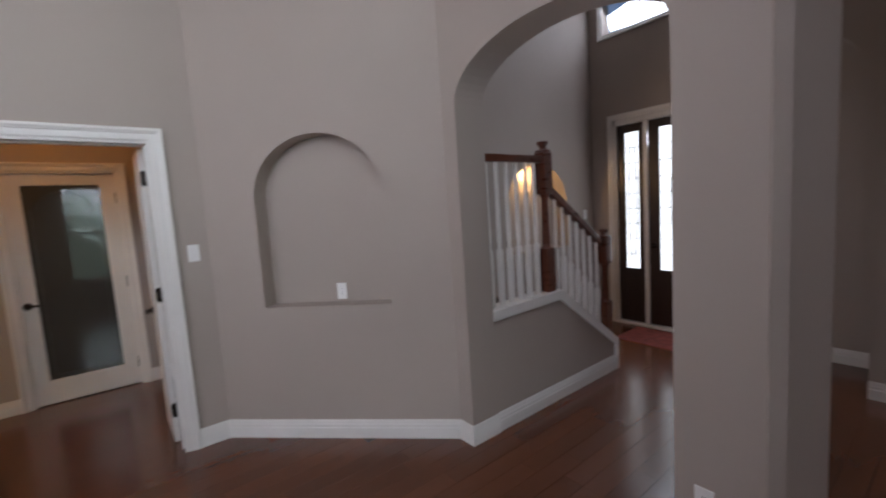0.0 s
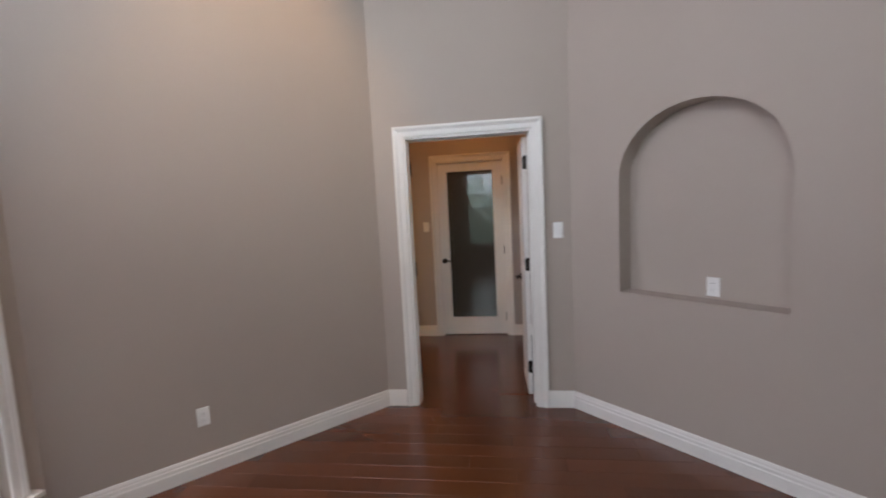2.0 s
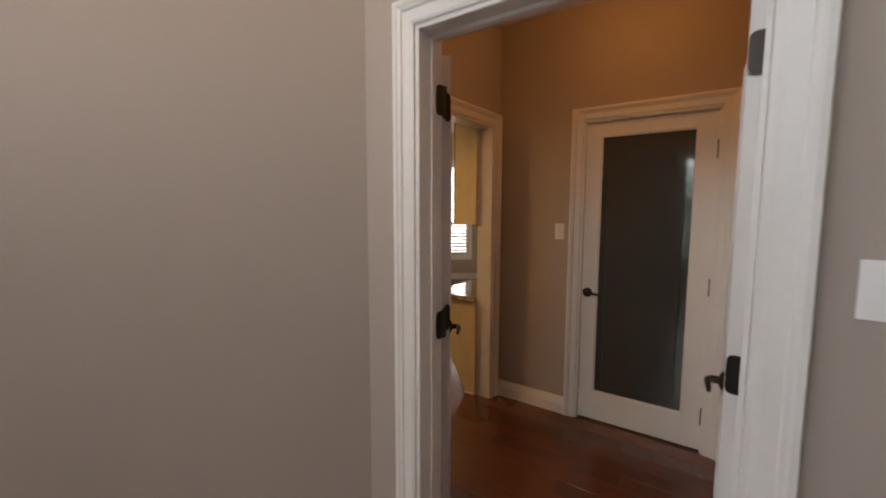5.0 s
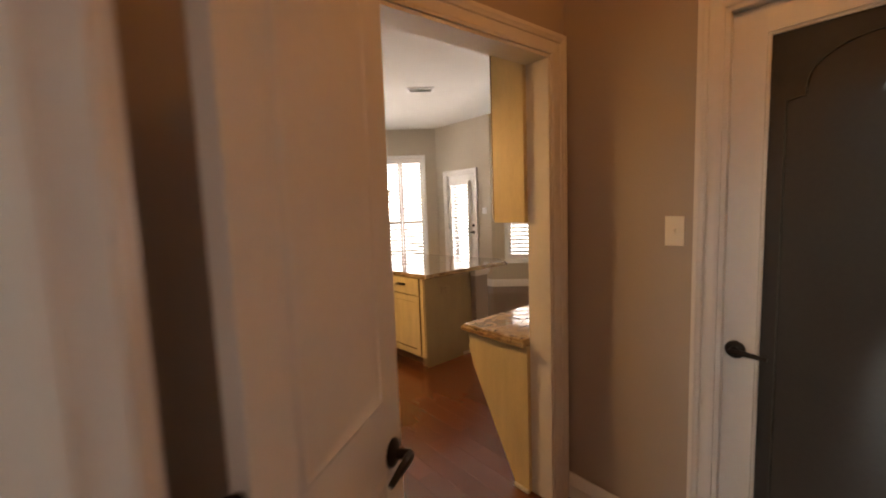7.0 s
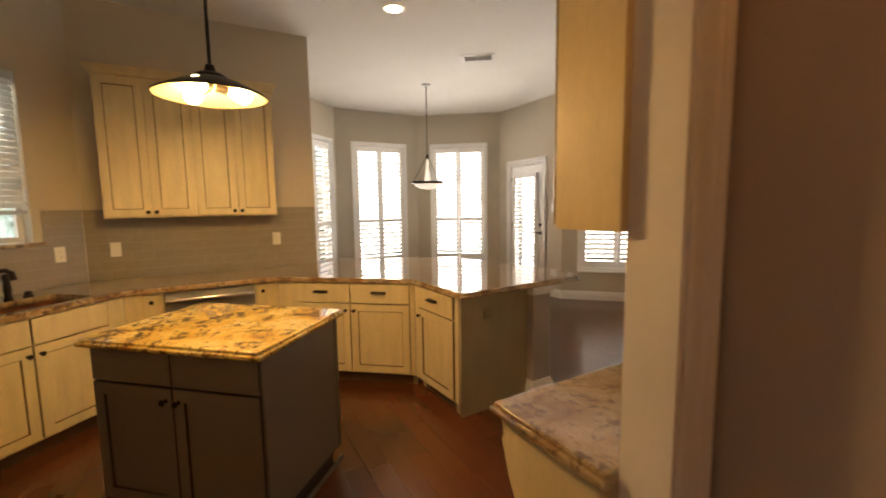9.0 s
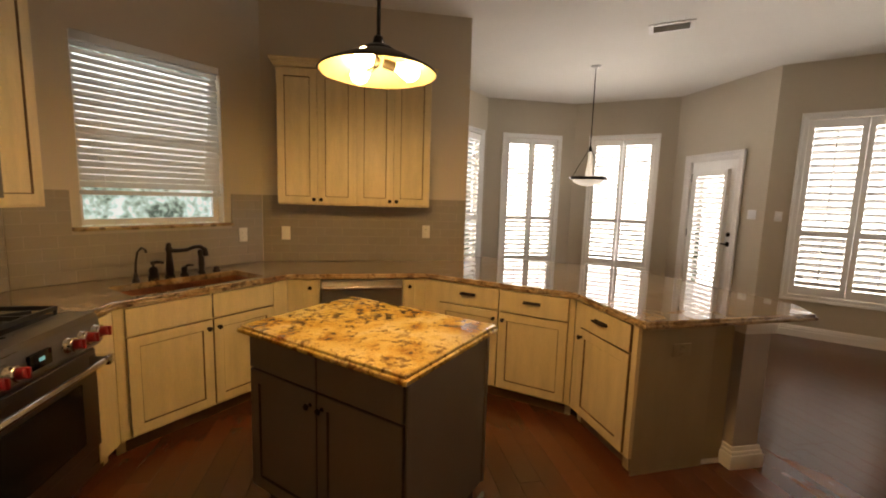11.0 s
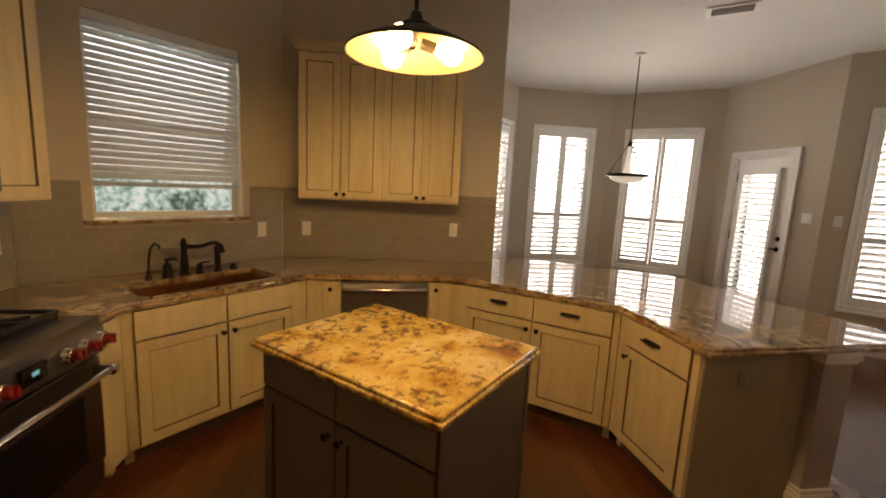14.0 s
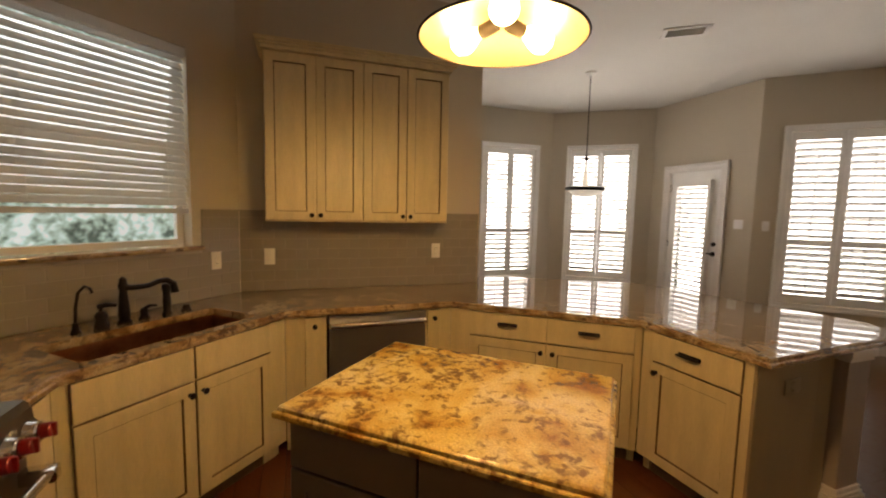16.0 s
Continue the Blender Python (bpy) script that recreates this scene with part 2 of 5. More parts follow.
IVORY = mat("ivory_plastic", (0.78, 0.74, 0.66), 0.35, vary=0.02)
PLATE = mat("white_plastic", (0.80, 0.79, 0.78), 0.35, vary=0.02)
DARKHOLE = mat("socket_dark", (0.03, 0.03, 0.03), 0.6)
CHERRY = mat("cherry_rail", (0.10, 0.027, 0.013), 0.3, vary=0.3, scale=4, stretch=(2, 2, 8), coat=0.3)
MAHOGANY = mat("dark_door_wood", (0.032, 0.016, 0.011), 0.35, vary=0.3, scale=3, stretch=(6, 6, 1), coat=0.2)
ENAMELIN = mat("shade_inside", (0.23, 0.18, 0.115), 0.35, vary=0.05)
ENAMELOUT = mat("shade_outside", (0.03, 0.026, 0.022), 0.4, 0.6, vary=0.2)
# faint emission added to brighten the pale bowl, which holds no bulb
CREAMGLASS = glow("glowing_bowl_glass", (0.95, 0.90, 0.80), 0.7)
BULB = glow("lit_bulb", (1.0, 0.72, 0.34), 45.0)
CANLIT = glow("lit_can", (1.0, 0.82, 0.55), 25.0)
SCREEN = glow("clock_display", (0.15, 0.55, 0.75), 0.35)
PANE = glass("window_pane")
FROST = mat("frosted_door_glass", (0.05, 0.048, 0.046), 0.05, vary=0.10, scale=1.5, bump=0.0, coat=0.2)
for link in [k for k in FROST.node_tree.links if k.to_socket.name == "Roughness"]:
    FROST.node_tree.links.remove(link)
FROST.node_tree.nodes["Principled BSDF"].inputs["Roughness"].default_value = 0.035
FROSTLINE = mat("etched_line", (0.03, 0.029, 0.027), 0.4)
# opaque panes whose emission stands in for daylight coming through
LEADED = glow("daylit_leaded_glass", (0.80, 0.86, 0.88), 2.4)
LEADLINE = mat("lead_came", (0.05, 0.05, 0.05), 0.4, 0.6)
RUG = mat("doormat", (0.24, 0.06, 0.05), 0.95, vary=0.5, scale=14, bump=0.4, grain=200)
TREES = foliage_glow("tree_backdrop", 1.15)
GARDEN = foliage_glow("garden_backdrop", 12.0, 0.6, 2.6, 5.0)
LAWN = mat("lawn", (0.06, 0.09, 0.035), 0.95, vary=0.4, scale=2, bump=0.5, grain=80)


# ---- mesh helpers ----
def box(bm, x0, x1, y0, y1, z0, z1, bev=0.0, mi=0, m=None):
    vs = [bm.verts.new((x, y, z)) for x in (x0, x1) for y in (y0, y1) for z in (z0, z1)]
    fs = [bm.faces.new([vs[i] for i in q]) for q in ((0, 1, 3, 2), (4, 6, 7, 5), (0, 4, 5, 1), (2, 3, 7, 6), (0, 2, 6, 4), (1, 5, 7, 3))]
    for f in fs:
        f.material_index = mi
    if m:
        bmesh.ops.transform(bm, matrix=m, verts=vs)
    if bev:
        es = {e for f in fs for e in f.edges}
        bmesh.ops.bevel(bm, geom=list(es), offset=bev, segments=2, affect="EDGES", profile=0.6)


def prism(bm, pts, z0, z1, bev=0.0, mi=0):
    lo, hi = [bm.verts.new((x, y, z0)) for x, y in pts], [bm.verts.new((x, y, z1)) for x, y in pts]
    fs = [bm.faces.new(lo[::-1]), bm.faces.new(hi)]
    k = len(pts)
    for i in range(k):
        fs.append(bm.faces.new((lo[i], lo[(i + 1) % k], hi[(i + 1) % k], hi[i])))
    for f in fs:
        f.material_index = mi
    bmesh.ops.recalc_face_normals(bm, faces=fs)
    if bev:
        es = {e for f in fs[:2] for e in f.edges}
        bmesh.ops.bevel(bm, geom=list(es), offset=bev, segments=3, affect="EDGES", profile=0.5)


def lathe(bm, prof, m=None, seg=20, mi=0, smooth_close=True):
    """A turned body about z from (radius, height) pairs."""
    rings = []
    for r, z in prof:
        rings.append([bm.verts.new((max(r, 1e-4) * math.cos(2 * math.pi * k / seg), max(r, 1e-4) * math.sin(2 * math.pi * k / seg), z)) for k in range(seg)])
    for a, b in zip(rings, rings[1:]):
        for k in range(seg):
            f = bm.faces.new((a[k], a[(k + 1) % seg], b[(k + 1) % seg], b[k]))
            f.material_index = mi
    if smooth_close:
        for ring, flip in ((rings[0], True), (rings[-1], False)):
            f = bm.faces.new(ring[::-1] if flip else ring)
            f.material_index = mi
    if m:
        bmesh.ops.transform(bm, matrix=m, verts=[v for ring in rings for v in ring])


def cyl(bm, p, q, r0, r1=None, seg=14, mi=0):
    p, q = Vector(p), Vector(q)
    m = Matrix.Translation(p) @ (q - p).to_track_quat("Z", "Y").to_matrix().to_4x4()
    lathe(bm, [(r0, 0), (r0 if r1 is None else r1, (q - p).length)], m, seg, mi)


def tube(bm, pts, r, seg=10, mi=0):
    pts = [Vector(p) for p in pts]
    rings = []
    for i, p in enumerate(pts):
        d = (pts[min(i + 1, len(pts) - 1)] - pts[max(i - 1, 0)]).normalized()
        u = d.cross(Vector((0.31, 0.17, 0.93))).normalized()
        v = d.cross(u)
        rad = r[i] if isinstance(r, (list, tuple)) else r
        rings.append([bm.verts.new(p + rad * (math.cos(2 * math.pi * k / seg) * u + math.sin(2 * math.pi * k / seg) * v)) for k in range(seg)])
    fs = []
    for a, b in zip(rings, rings[1:]):
        fs += [bm.faces.new((a[k], a[(k + 1) % seg], b[(k + 1) % seg], b[k])) for k in range(seg)]
    fs += [bm.faces.new(rings[0][::-1]), bm.faces.new(rings[-1])]
    for f in fs:
        f.material_index = mi
    bmesh.ops.recalc_face_normals(bm, faces=fs)


def mesh_of(name, bm, mats, smooth=True):
    me = bpy.data.meshes.new(name)
    bmesh.ops.recalc_face_normals(bm, faces=bm.faces)
    bm.to_mesh(me)
    bm.free()
    for x in mats if isinstance(mats, (list, tuple)) else [mats]:
        me.materials.append(x)
    if smooth:
        for p in me.polygons:
            p.use_smooth = True
        me.set_sharp_from_angle(angle=radians(35))
        for p in me.polygons:
            if p.area > 0.02:
                p.use_smooth = False
    return me


def part(name, bm, mats, parent, label="", at=None):
    ob = new(name, mesh_of(name, bm, mats))
    ob.parent = parent
    if at:
        ob.matrix_local = at
    return tagged(ob, label)


def solid(name, bm, mats, label, category, kind="", m=None, group=""):
    ob = new(name, mesh_of(name, bm, mats))
    if m:
        ob.matrix_world = m
    return tagged(ob, label, category, group, kind)


def base(name, m, label, category, kind="", group=""):
    ob = new(name)
    ob.empty_display_size = 0.1
    ob.matrix_world = m
    return tagged(ob, label, category, group, kind)


def run(p, q):
    """The pose at p whose x points to q and whose y points away to the left."""
    return pose(p[0], p[1], 0, 0, 0, math.degrees(math.atan2(q[1] - p[1], q[0] - p[0])))


def span(p, q):
    return math.hypot(q[0] - p[0], q[1] - p[1])


# ---- walls ----
def wall(name, p, q, thick, height, holes=(), label="greige painted plaster wall", arch=None, z0=0.0, mats=None):
    """A wall whose room face runs from p to q, the room on its right. holes: (s0, s1, z0, z1).
    arch: (s0, s1, bottom, spring, rise, depth): an arched opening, or a niche of that depth."""
    L = span(p, q)
    bm = bmesh.new()
    holes = list(holes)
    if arch:
        s0, s1, zb, zs, rise, depth = arch
        N = 24
        xs = [s0 + (s1 - s0) * (1 - math.cos(math.pi * i / N)) / 2 for i in range(N + 1)]
        zc = [zs + rise * math.sqrt(max(0, 1 - ((x - (s0 + s1) / 2) / ((s1 - s0) / 2)) ** 2)) for x in xs]
        holes.append((s0, s1, zb, zs + rise + 0.02))
    X = sorted({0, L, *[h[0] for h in holes], *[h[1] for h in holes]})
    Z = sorted({z0, height, *[h[2] for h in holes], *[h[3] for h in holes]})

    def full(i, j):
        if not (0 <= i < len(X) - 1 and 0 <= j < len(Z) - 1):
            return False
        cx, cz = (X[i] + X[i + 1]) / 2, (Z[j] + Z[j + 1]) / 2
        return not any(h[0] < cx < h[1] and h[2] < cz < h[3] for h in holes)

    def quad(*c):
        return bm.faces.new([bm.verts.new(v) for v in c])

    niche = arch and arch[5] < thick
    for i in range(len(X) - 1):
        for j in range(len(Z) - 1):
            x0, x1, a, b = X[i], X[i + 1], Z[j], Z[j + 1]
            if not full(i, j):
                if niche:
                    quad((x0, thick, a), (x1, thick, a), (x1, thick, b), (x0, thick, b))
                continue
            quad((x0, 0, a), (x1, 0, a), (x1, 0, b), (x0, 0, b))
            quad((x0, thick, a), (x1, thick, a), (x1, thick, b), (x0, thick, b))
            for di, dj, c in ((-1, 0, ((x0, a), (x0, b))), (1, 0, ((x1, a), (x1, b))), (0, -1, ((x0, a), (x1, a))), (0, 1, ((x0, b), (x1, b)))):
                if not full(i + di, j + dj):
                    (u, v), (w, y) = c
                    if arch and niche and 0 <= i + di < len(X) - 1 and 0 <= j + dj < len(Z) - 1:
                        quad((u, 0, v), (w, 0, y), (w, arch[5], y), (u, arch[5], v))
                    else:
                        quad((u, 0, v), (w, 0, y), (w, thick, y), (u, thick, v))
    if arch:
        top = zs + rise + 0.02
        dep = depth if niche else thick
        for k in range(N):
            a, b, u, v = xs[k], xs[k + 1], zc[k], zc[k + 1]
            quad((a, 0, u), (b, 0, v), (b, 0, top), (a, 0, top))
            quad((a, 0, u), (b, 0, v), (b, dep, v), (a, dep, u))
            if niche:
                quad((a, dep, zb), (b, dep, zb), (b, dep, v), (a, dep, u))
            else:
                quad((a, dep, u), (b, dep, v), (b, dep, top), (a, dep, top))
    bmesh.ops.remove_doubles(bm, verts=bm.verts, dist=1e-5)
    ob = new(name, mesh_of(name, bm, mats or PAINT, False))
    ob.matrix_world = run(p, q)
    return tagged(ob, label, "wall", "", "structure")


BASE_PROFILE = [(0, 0), (0.02, 0), (0.02, 0.075), (0.016, 0.082), (0.016, 0.1), (0.011, 0.108), (0.011, 0.118), (0.005, 0.132), (0, 0.132)]


def baseboard(p, q, ext0=0.0, ext1=0.0):
    """A moulded skirting along the wall face p to q, the room on the right."""
    L = span(p, q)
    bm = bmesh.new()
    a = [bm.verts.new((-ext0, -y - 0.002, z)) for y, z in BASE_PROFILE]
    b = [bm.verts.new((L + ext1, -y - 0.002, z)) for y, z in BASE_PROFILE]
    k = len(a)
    for i in range(k):
        bm.faces.new((a[i], a[(i + 1) % k], b[(i + 1) % k], b[i]))
    bm.faces.new(a[::-1]), bm.faces.new(b)
    return solid("baseboard", bm, TRIM, "white moulded baseboard along the wall", "baseboard", "structure", run(p, q))


CASE_PROFILE = [(0.0, 0.0), (0.0, 0.012), (0.012, 0.016), (0.05, 0.018), (0.054, 0.024), (0.066, 0.026), (0.072, 0.030), (0.088, 0.030), (0.09, 0.026), (0.09, 0.0)]


def casing_mesh(x0, x1, h, w=0.09, closed=False, z0=0.0):
    """Mitred moulding round an opening; u runs outward, w out of the wall (to -y)."""
    bm = bmesh.new()
    k = w / 0.09
    rings = []
    for u, d in CASE_PROFILE:
        u *= k
        pts = [(x0 - u, z0 - (u if closed else 0)), (x0 - u, h + u), (x1 + u, h + u), (x1 + u, z0 - (u if closed else 0))]
        rings.append([bm.verts.new((x, -d - 0.002, z)) for x, z in pts])
    for a, b in zip(rings, rings[1:]):
        for i in range(4 if closed else 3):
            bm.faces.new((a[i], a[(i + 1) % 4], b[(i + 1) % 4], b[i]))
    return bm


# ---- structure: floor and ceilings ----
KIT = [(-1.79, 4.86), (-1.79, 0.70), (-2.51, -0.02), (-4.395, -0.02), (-8.36, 3.945), (-8.36, 5.5), (-7.42, 6.72), (-5.85, 6.72), (-4.75, 7.82)]
bm = bmesh.new()
prism(bm, [(-8.6, -0.2), (-8.6, 8.1), (-1.6, 8.1), (-1.6, 3.2), (5.0, 3.2), (5.0, -3.5), (-3.0, -3.5), (-3.0, -0.2)], -0.15, -0.012)
floor = solid("floor", bm, FLOORGAP, "dark red-brown hardwood plank floor", "floor", "structure")

bm = bmesh.new()
prism(bm, [(x, y) for x, y in ((-1.6, 5.0), (-1.6, 0.6), (-2.45, -0.2), (-4.45, -0.2), (-8.55, 3.9), (-8.55, 5.6), (-7.5, 6.9), (-5.9, 6.9), (-4.75, 8.0))], 3.135, 3.25)
solid("ceiling", bm, CEIL, "white textured kitchen ceiling", "ceiling", "structure")
bm = bmesh.new()
prism(bm, [(-1.66, 1.16), (0.6, 1.16), (0.6, 3.05), (-1.66, 3.05)], 2.95, 3.05)
solid("ceiling", bm, CEIL, "pale hallway ceiling", "ceiling", "structure")
bm = bmesh.new()
prism(bm, [(-2.9, -1.7), (-2.9, -0.2), (-1.2, 1.2), (0.4, 1.2), (1.7, 0.0), (1.7, -2.0), (0.3, -3.3), (-1.4, -3.3)], 4.3, 4.42)
solid("ceiling", bm, CEIL, "high white living room ceiling", "ceiling", "structure")
bm = bmesh.new()
prism(bm, [(0.4, 1.2), (4.9, 1.2), (4.9, -3.4), (0.4, -3.4), (0.4, -3.1), (1.75, -1.95), (1.75, 0.0)], 4.6, 4.7)
solid("ceiling", bm, CEIL, "tall foyer ceiling", "ceiling", "structure")

# ---- living room walls ----
wall("wall_living_left", (-2.70, -0.37), (-1.23, 1.10), 0.11, 4.35)
wall("wall_hall_door", (-1.23, 1.10), (0.27, 1.10), 0.12, 4.35, [(0.245, 1.218, 0, 2.165)])
wall("wall_niche", (0.27, 1.10), (1.5, -0.13), 0.24, 4.35, arch=(0.38, 1.31, 0.97, 1.74, 0.425, 0.15), label="greige plaster wall with an arched niche")
wall("wall_arch", (1.5, -0.13), (1.5, -1.86), 0.24, 4.35, arch=(0.13, 1.415, 0, 2.25, 0.30, 0.24), label="greige plaster wall with an arched opening")
wall("wall_dining", (1.5, -1.86), (0.27, -3.09), 0.06, 4.35, arch=(0.012, 1.5, 0, 2.25, 0.35, 0.06), label="greige plaster wall with an arched opening")
bm = bmesh.new()
prism(bm, [(1.498, -1.8605), (1.738, -1.8605), (1.738, -1.99), (1.502, -1.875)], 0.0, 4.35)
solid("wall_pillar", bm, PAINT, "greige plaster pillar between two arched openings", "wall", "structure")
# the second, upper hole is added, out of view, to admit fill light
wall("wall_living_back", (0.27, -3.09), (-1.23, -3.09), 0.14, 4.35, [(0.08, 1.35, 0.55, 2.55), (0.08, 1.42, 2.8, 4.1)])
# unseen wall; its hole is added to let the fill lamp through
wall("wall_living_corner", (-1.23, -3.09), (-2.70, -1.62), 0.14, 4.35, [(0.4, 1.68, 2.6, 4.0)])
wall("wall_living_window", (-2.70, -1.62), (-2.70, -0.37), 0.14, 4.35, [(0.15, 1.1, 0.28, 2.75)])

# ---- hall walls ----
wall("wall_hall_kitchen", (-1.67, 1.22), (-1.67, 2.97), 0.12, 3.2, [(0.525, 1.64, 0, 2.185)])
wall("wall_pantry", (-1.79, 2.97), (0.5, 2.97), 0.12, 3.2, [(0.785, 1.6, 0, 2.165)])
wall("wall_hall_right", (0.5, 3.0), (0.5, 1.10), 0.12, 3.2)
wall("wall_pantry_back", (-1.3, 3.6), (0.1, 3.6), 0.1, 3.2)

# ---- kitchen, breakfast bay and family room walls ----
K = 3.2
wall("wall_kitchen_buffet", (-1.79, 4.86), (-1.79, 3.09), 0.12, K, mats=KPAINT)
wall("wall_kitchen_entry", (-1.792, 1.25), (-1.792, 0.70), 0.12, K, mats=KPAINT)
wall("wall_kitchen_corner", (-1.79, 0.70), (-2.51, -0.02), 0.04, K, mats=KPAINT)
wall("wall_stove", (-2.51, -0.02), (-4.395, -0.02), 0.14, K, mats=KPAINT)
wall("wall_sink", (-4.395, -0.02), (-5.525, 1.11), 0.16, K, [(0.35, 1.26, 1.235, 2.46)], mats=KPAINT)
wall("wall_bay_left", (-5.525, 1.11), (-8.36, 3.945), 0.16, K, [(3.35, 3.83, 0.46, 2.53)], mats=KPAINT)
wall("wall_bay_center", (-8.36, 3.945), (-8.36, 5.5), 0.16, K, [(0.345, 1.245, 0.46, 2.53)], mats=KPAINT)
wall("wall_bay_right", (-8.36, 5.5), (-7.42, 6.72), 0.16, K, [(0.31, 1.24, 0.46, 2.53)], mats=KPAINT)
wall("wall_patio_door", (-7.42, 6.72), (-5.85, 6.72), 0.14, K, [(0.33, 1.14, 0, 2.135)], mats=KPAINT)
wall("wall_family_window", (-5.85, 6.72), (-4.75, 7.82), 0.16, K, [(0.30, 1.30, 0.5, 2.5)], mats=KPAINT)
wall("wall_family_far", (-4.75, 7.82), (-1.79, 4.86), 0.16, K, [(0.35, 1.55, 0.5, 2.5), (1.9, 3.1, 0.5, 2.5)], mats=KPAINT)
bm = bmesh.new()
box(bm, -5.67, -5.53, 1.0, 2.95, 0, K)
solid("wall_partition", bm, KPAINT, "greige painted kitchen wall end", "wall", "structure")

# ---- foyer walls ----
wall("wall_foyer_side", (0.95, 0.80), (4.7, 0.80), 0.24, 4.7, arch=(2.12, 3.18, 1.04, 1.55, 0.48, 0.17), label="taupe foyer wall with a lit arched niche")
wall("wall_front_door", (4.7, 0.80), (4.7, -3.3), 0.16, 4.7, [(0.30, 2.05, 0, 2.52), (0.18, 1.6, 3.56, 4.25)])
wall("wall_study", (4.0, -0.7), (4.0, -3.2), 0.14, 4.7, arch=(0.05, 1.15, 0, 2.1, 0.7, 0.14), label="greige plaster wall with a tall arched opening")
wall("wall_foyer_right", (4.7, -3.2), (0.3, -3.2), 0.14, 4.7)
bm = bmesh.new()
prism(bm, [(1.51, 0.1), (1.73, -0.12), (1.73, -1.95), (1.51, -1.85)], 4.35, 4.65)
prism(bm, [(0.3, 1.1), (0.55, 1.1), (1.73, -0.1), (1.5, -0.1)], 4.35, 4.65)
prism(bm, [(1.51, -1.85), (1.73, -1.95), (0.5, -3.2), (0.27, -3.09)], 4.35, 4.65)
solid("wall_foyer_upper", bm, PAINT, "upper foyer wall", "wall", "structure")

# ---- baseboards ----
for p, q, a, b in (
    ((-2.70, -0.37), (-1.23, 1.10), 0, 0), ((-1.23, 1.10), (-1.075, 1.10), 0, 0), ((0.072, 1.10), (0.27, 1.10), 0, 0),
    ((0.27, 1.10), (1.5, -0.13), 0, 0.0), ((1.5, -0.13), (1.5, -0.26), 0, 0.02), ((1.5, -1.545), (1.5, -1.86), 0.02, 0),
    ((1.48, -0.26), (1.74, -0.26), 0, 0), ((1.502, -1.875), (1.738, -1.99), 0, 0), ((4.0, -1.85), (4.0, -3.2), 0, 0), ((-2.70, -1.62), (-2.70, -0.37), 0, 0),
    ((-1.67, 1.22), (-1.67, 1.655), 0, 0), ((-1.67, 2.95), (-1.67, 2.97), 0, 0), ((-1.67, 2.97), (-1.086, 2.97), 0, 0), ((-0.109, 2.97), (0.5, 2.97), 0, 0),
    ((-8.36, 3.945), (-8.36, 5.5), 0, 0), ((-8.36, 5.5), (-7.42, 6.72), 0, 0), ((-7.42, 6.72), (-7.18, 6.72), 0, 0), ((-6.19, 6.72), (-5.85, 6.72), 0, 0.02),
    ((-5.85, 6.72), (-4.75, 7.82), 0, 0), ((-4.75, 7.82), (-1.79, 4.86), 0, 0), ((-6.3, 1.885), (-8.36, 3.945), 0, 0),
    ((4.7, -1.4), (4.7, -3.2), 0, 0), ((4.7, 0.80), (4.7, 0.6), 0, 0), ((1.74, -0.25), (3.33, -0.25), 0, 0.0),
):
    baseboard(p, q, a, b)


# ---- door frames ----
def door_frame(name, p, q, x0, x1, h, thick, label, both=True, w=0.09):
    """Casings on one or both faces and the jamb lining of an opening in the wall p to q."""
    top = base(name, run(p, q), label, "door frame", "structure")
    part("casing", casing_mesh(x0, x1, h, w), TRIM, top)
    if both:
        part("casing", casing_mesh(-x1, -x0, h, w), TRIM, top, at=pose(0, thick, 0, 0, 0, 180))
    bm = bmesh.new()
    box(bm, x0 - 0.001, x0 + 0.016, -0.006, thick + 0.006, 0, h - 0.016, 0.002)
    box(bm, x1 - 0.016, x1 + 0.001, -0.006, thick + 0.006, 0, h - 0.016, 0.002)
    box(bm, x0, x1, -0.006, thick + 0.006, h - 0.016, h + 0.001, 0.002)
    part("jamb", bm, TRIM, top)
    return top


df = door_frame("door_frame_1", (-1.23, 1.10), (0.27, 1.10), 0.245, 1.218, 2.165, 0.12, "white moulded casing of the double doorway", w=0.082)
bm = bmesh.new()
box(bm, 0.2605, 0.266, 0.06, 0.08, 0, 2.14, 0.001), box(bm, 1.189, 1.201, 0.06, 0.08, 0, 2.14, 0.002), box(bm, 0.262, 1.201, 0.06, 0.08, 2.137, 2.149, 0.002)
part("door_stop", bm, TRIM, df)
door_frame("door_frame_2", (-1.67, 1.22), (-1.67, 2.97), 0.525, 1.64, 2.185, 0.12, "cream-lit white casing of the kitchen opening", both=False)
door_frame("door_frame_3", (-1.79, 2.97), (0.5, 2.97), 0.785, 1.6, 2.165, 0.12, "white moulded casing of the pantry door", both=False, w=0.08)
door_frame("door_frame_4", (-7.42, 6.72), (-5.85, 6.72), 0.33, 1.14, 2.135, 0.14, "white casing of the patio door", both=False)


# ---- doors ----
def lever(parent, x, y, z, side, turn):
    """A dark lever handle with its rosette; side -1 sticks out to -y; turn +1 points the lever to +x."""
    bm = bmesh.new()
    lathe(bm, [(0.033, 0), (0.033, 0.006), (0.026, 0.012), (0.014, 0.016), (0.012, 0.045)], pose(x, y, z, 90 * (1 if side < 0 else -1)), 20)
    yy = y + side * 0.045
    tube(bm, [(x, yy, z), (x + turn * 0.03, yy + side * 0.004, z + 0.004), (x + turn * 0.07, yy, z), (x + turn * 0.105, yy - side * 0.004, z - 0.006)], [0.011, 0.011, 0.009, 0.007])
    return part("handle", bm, BRONZE, parent, "dark bronze lever handle")


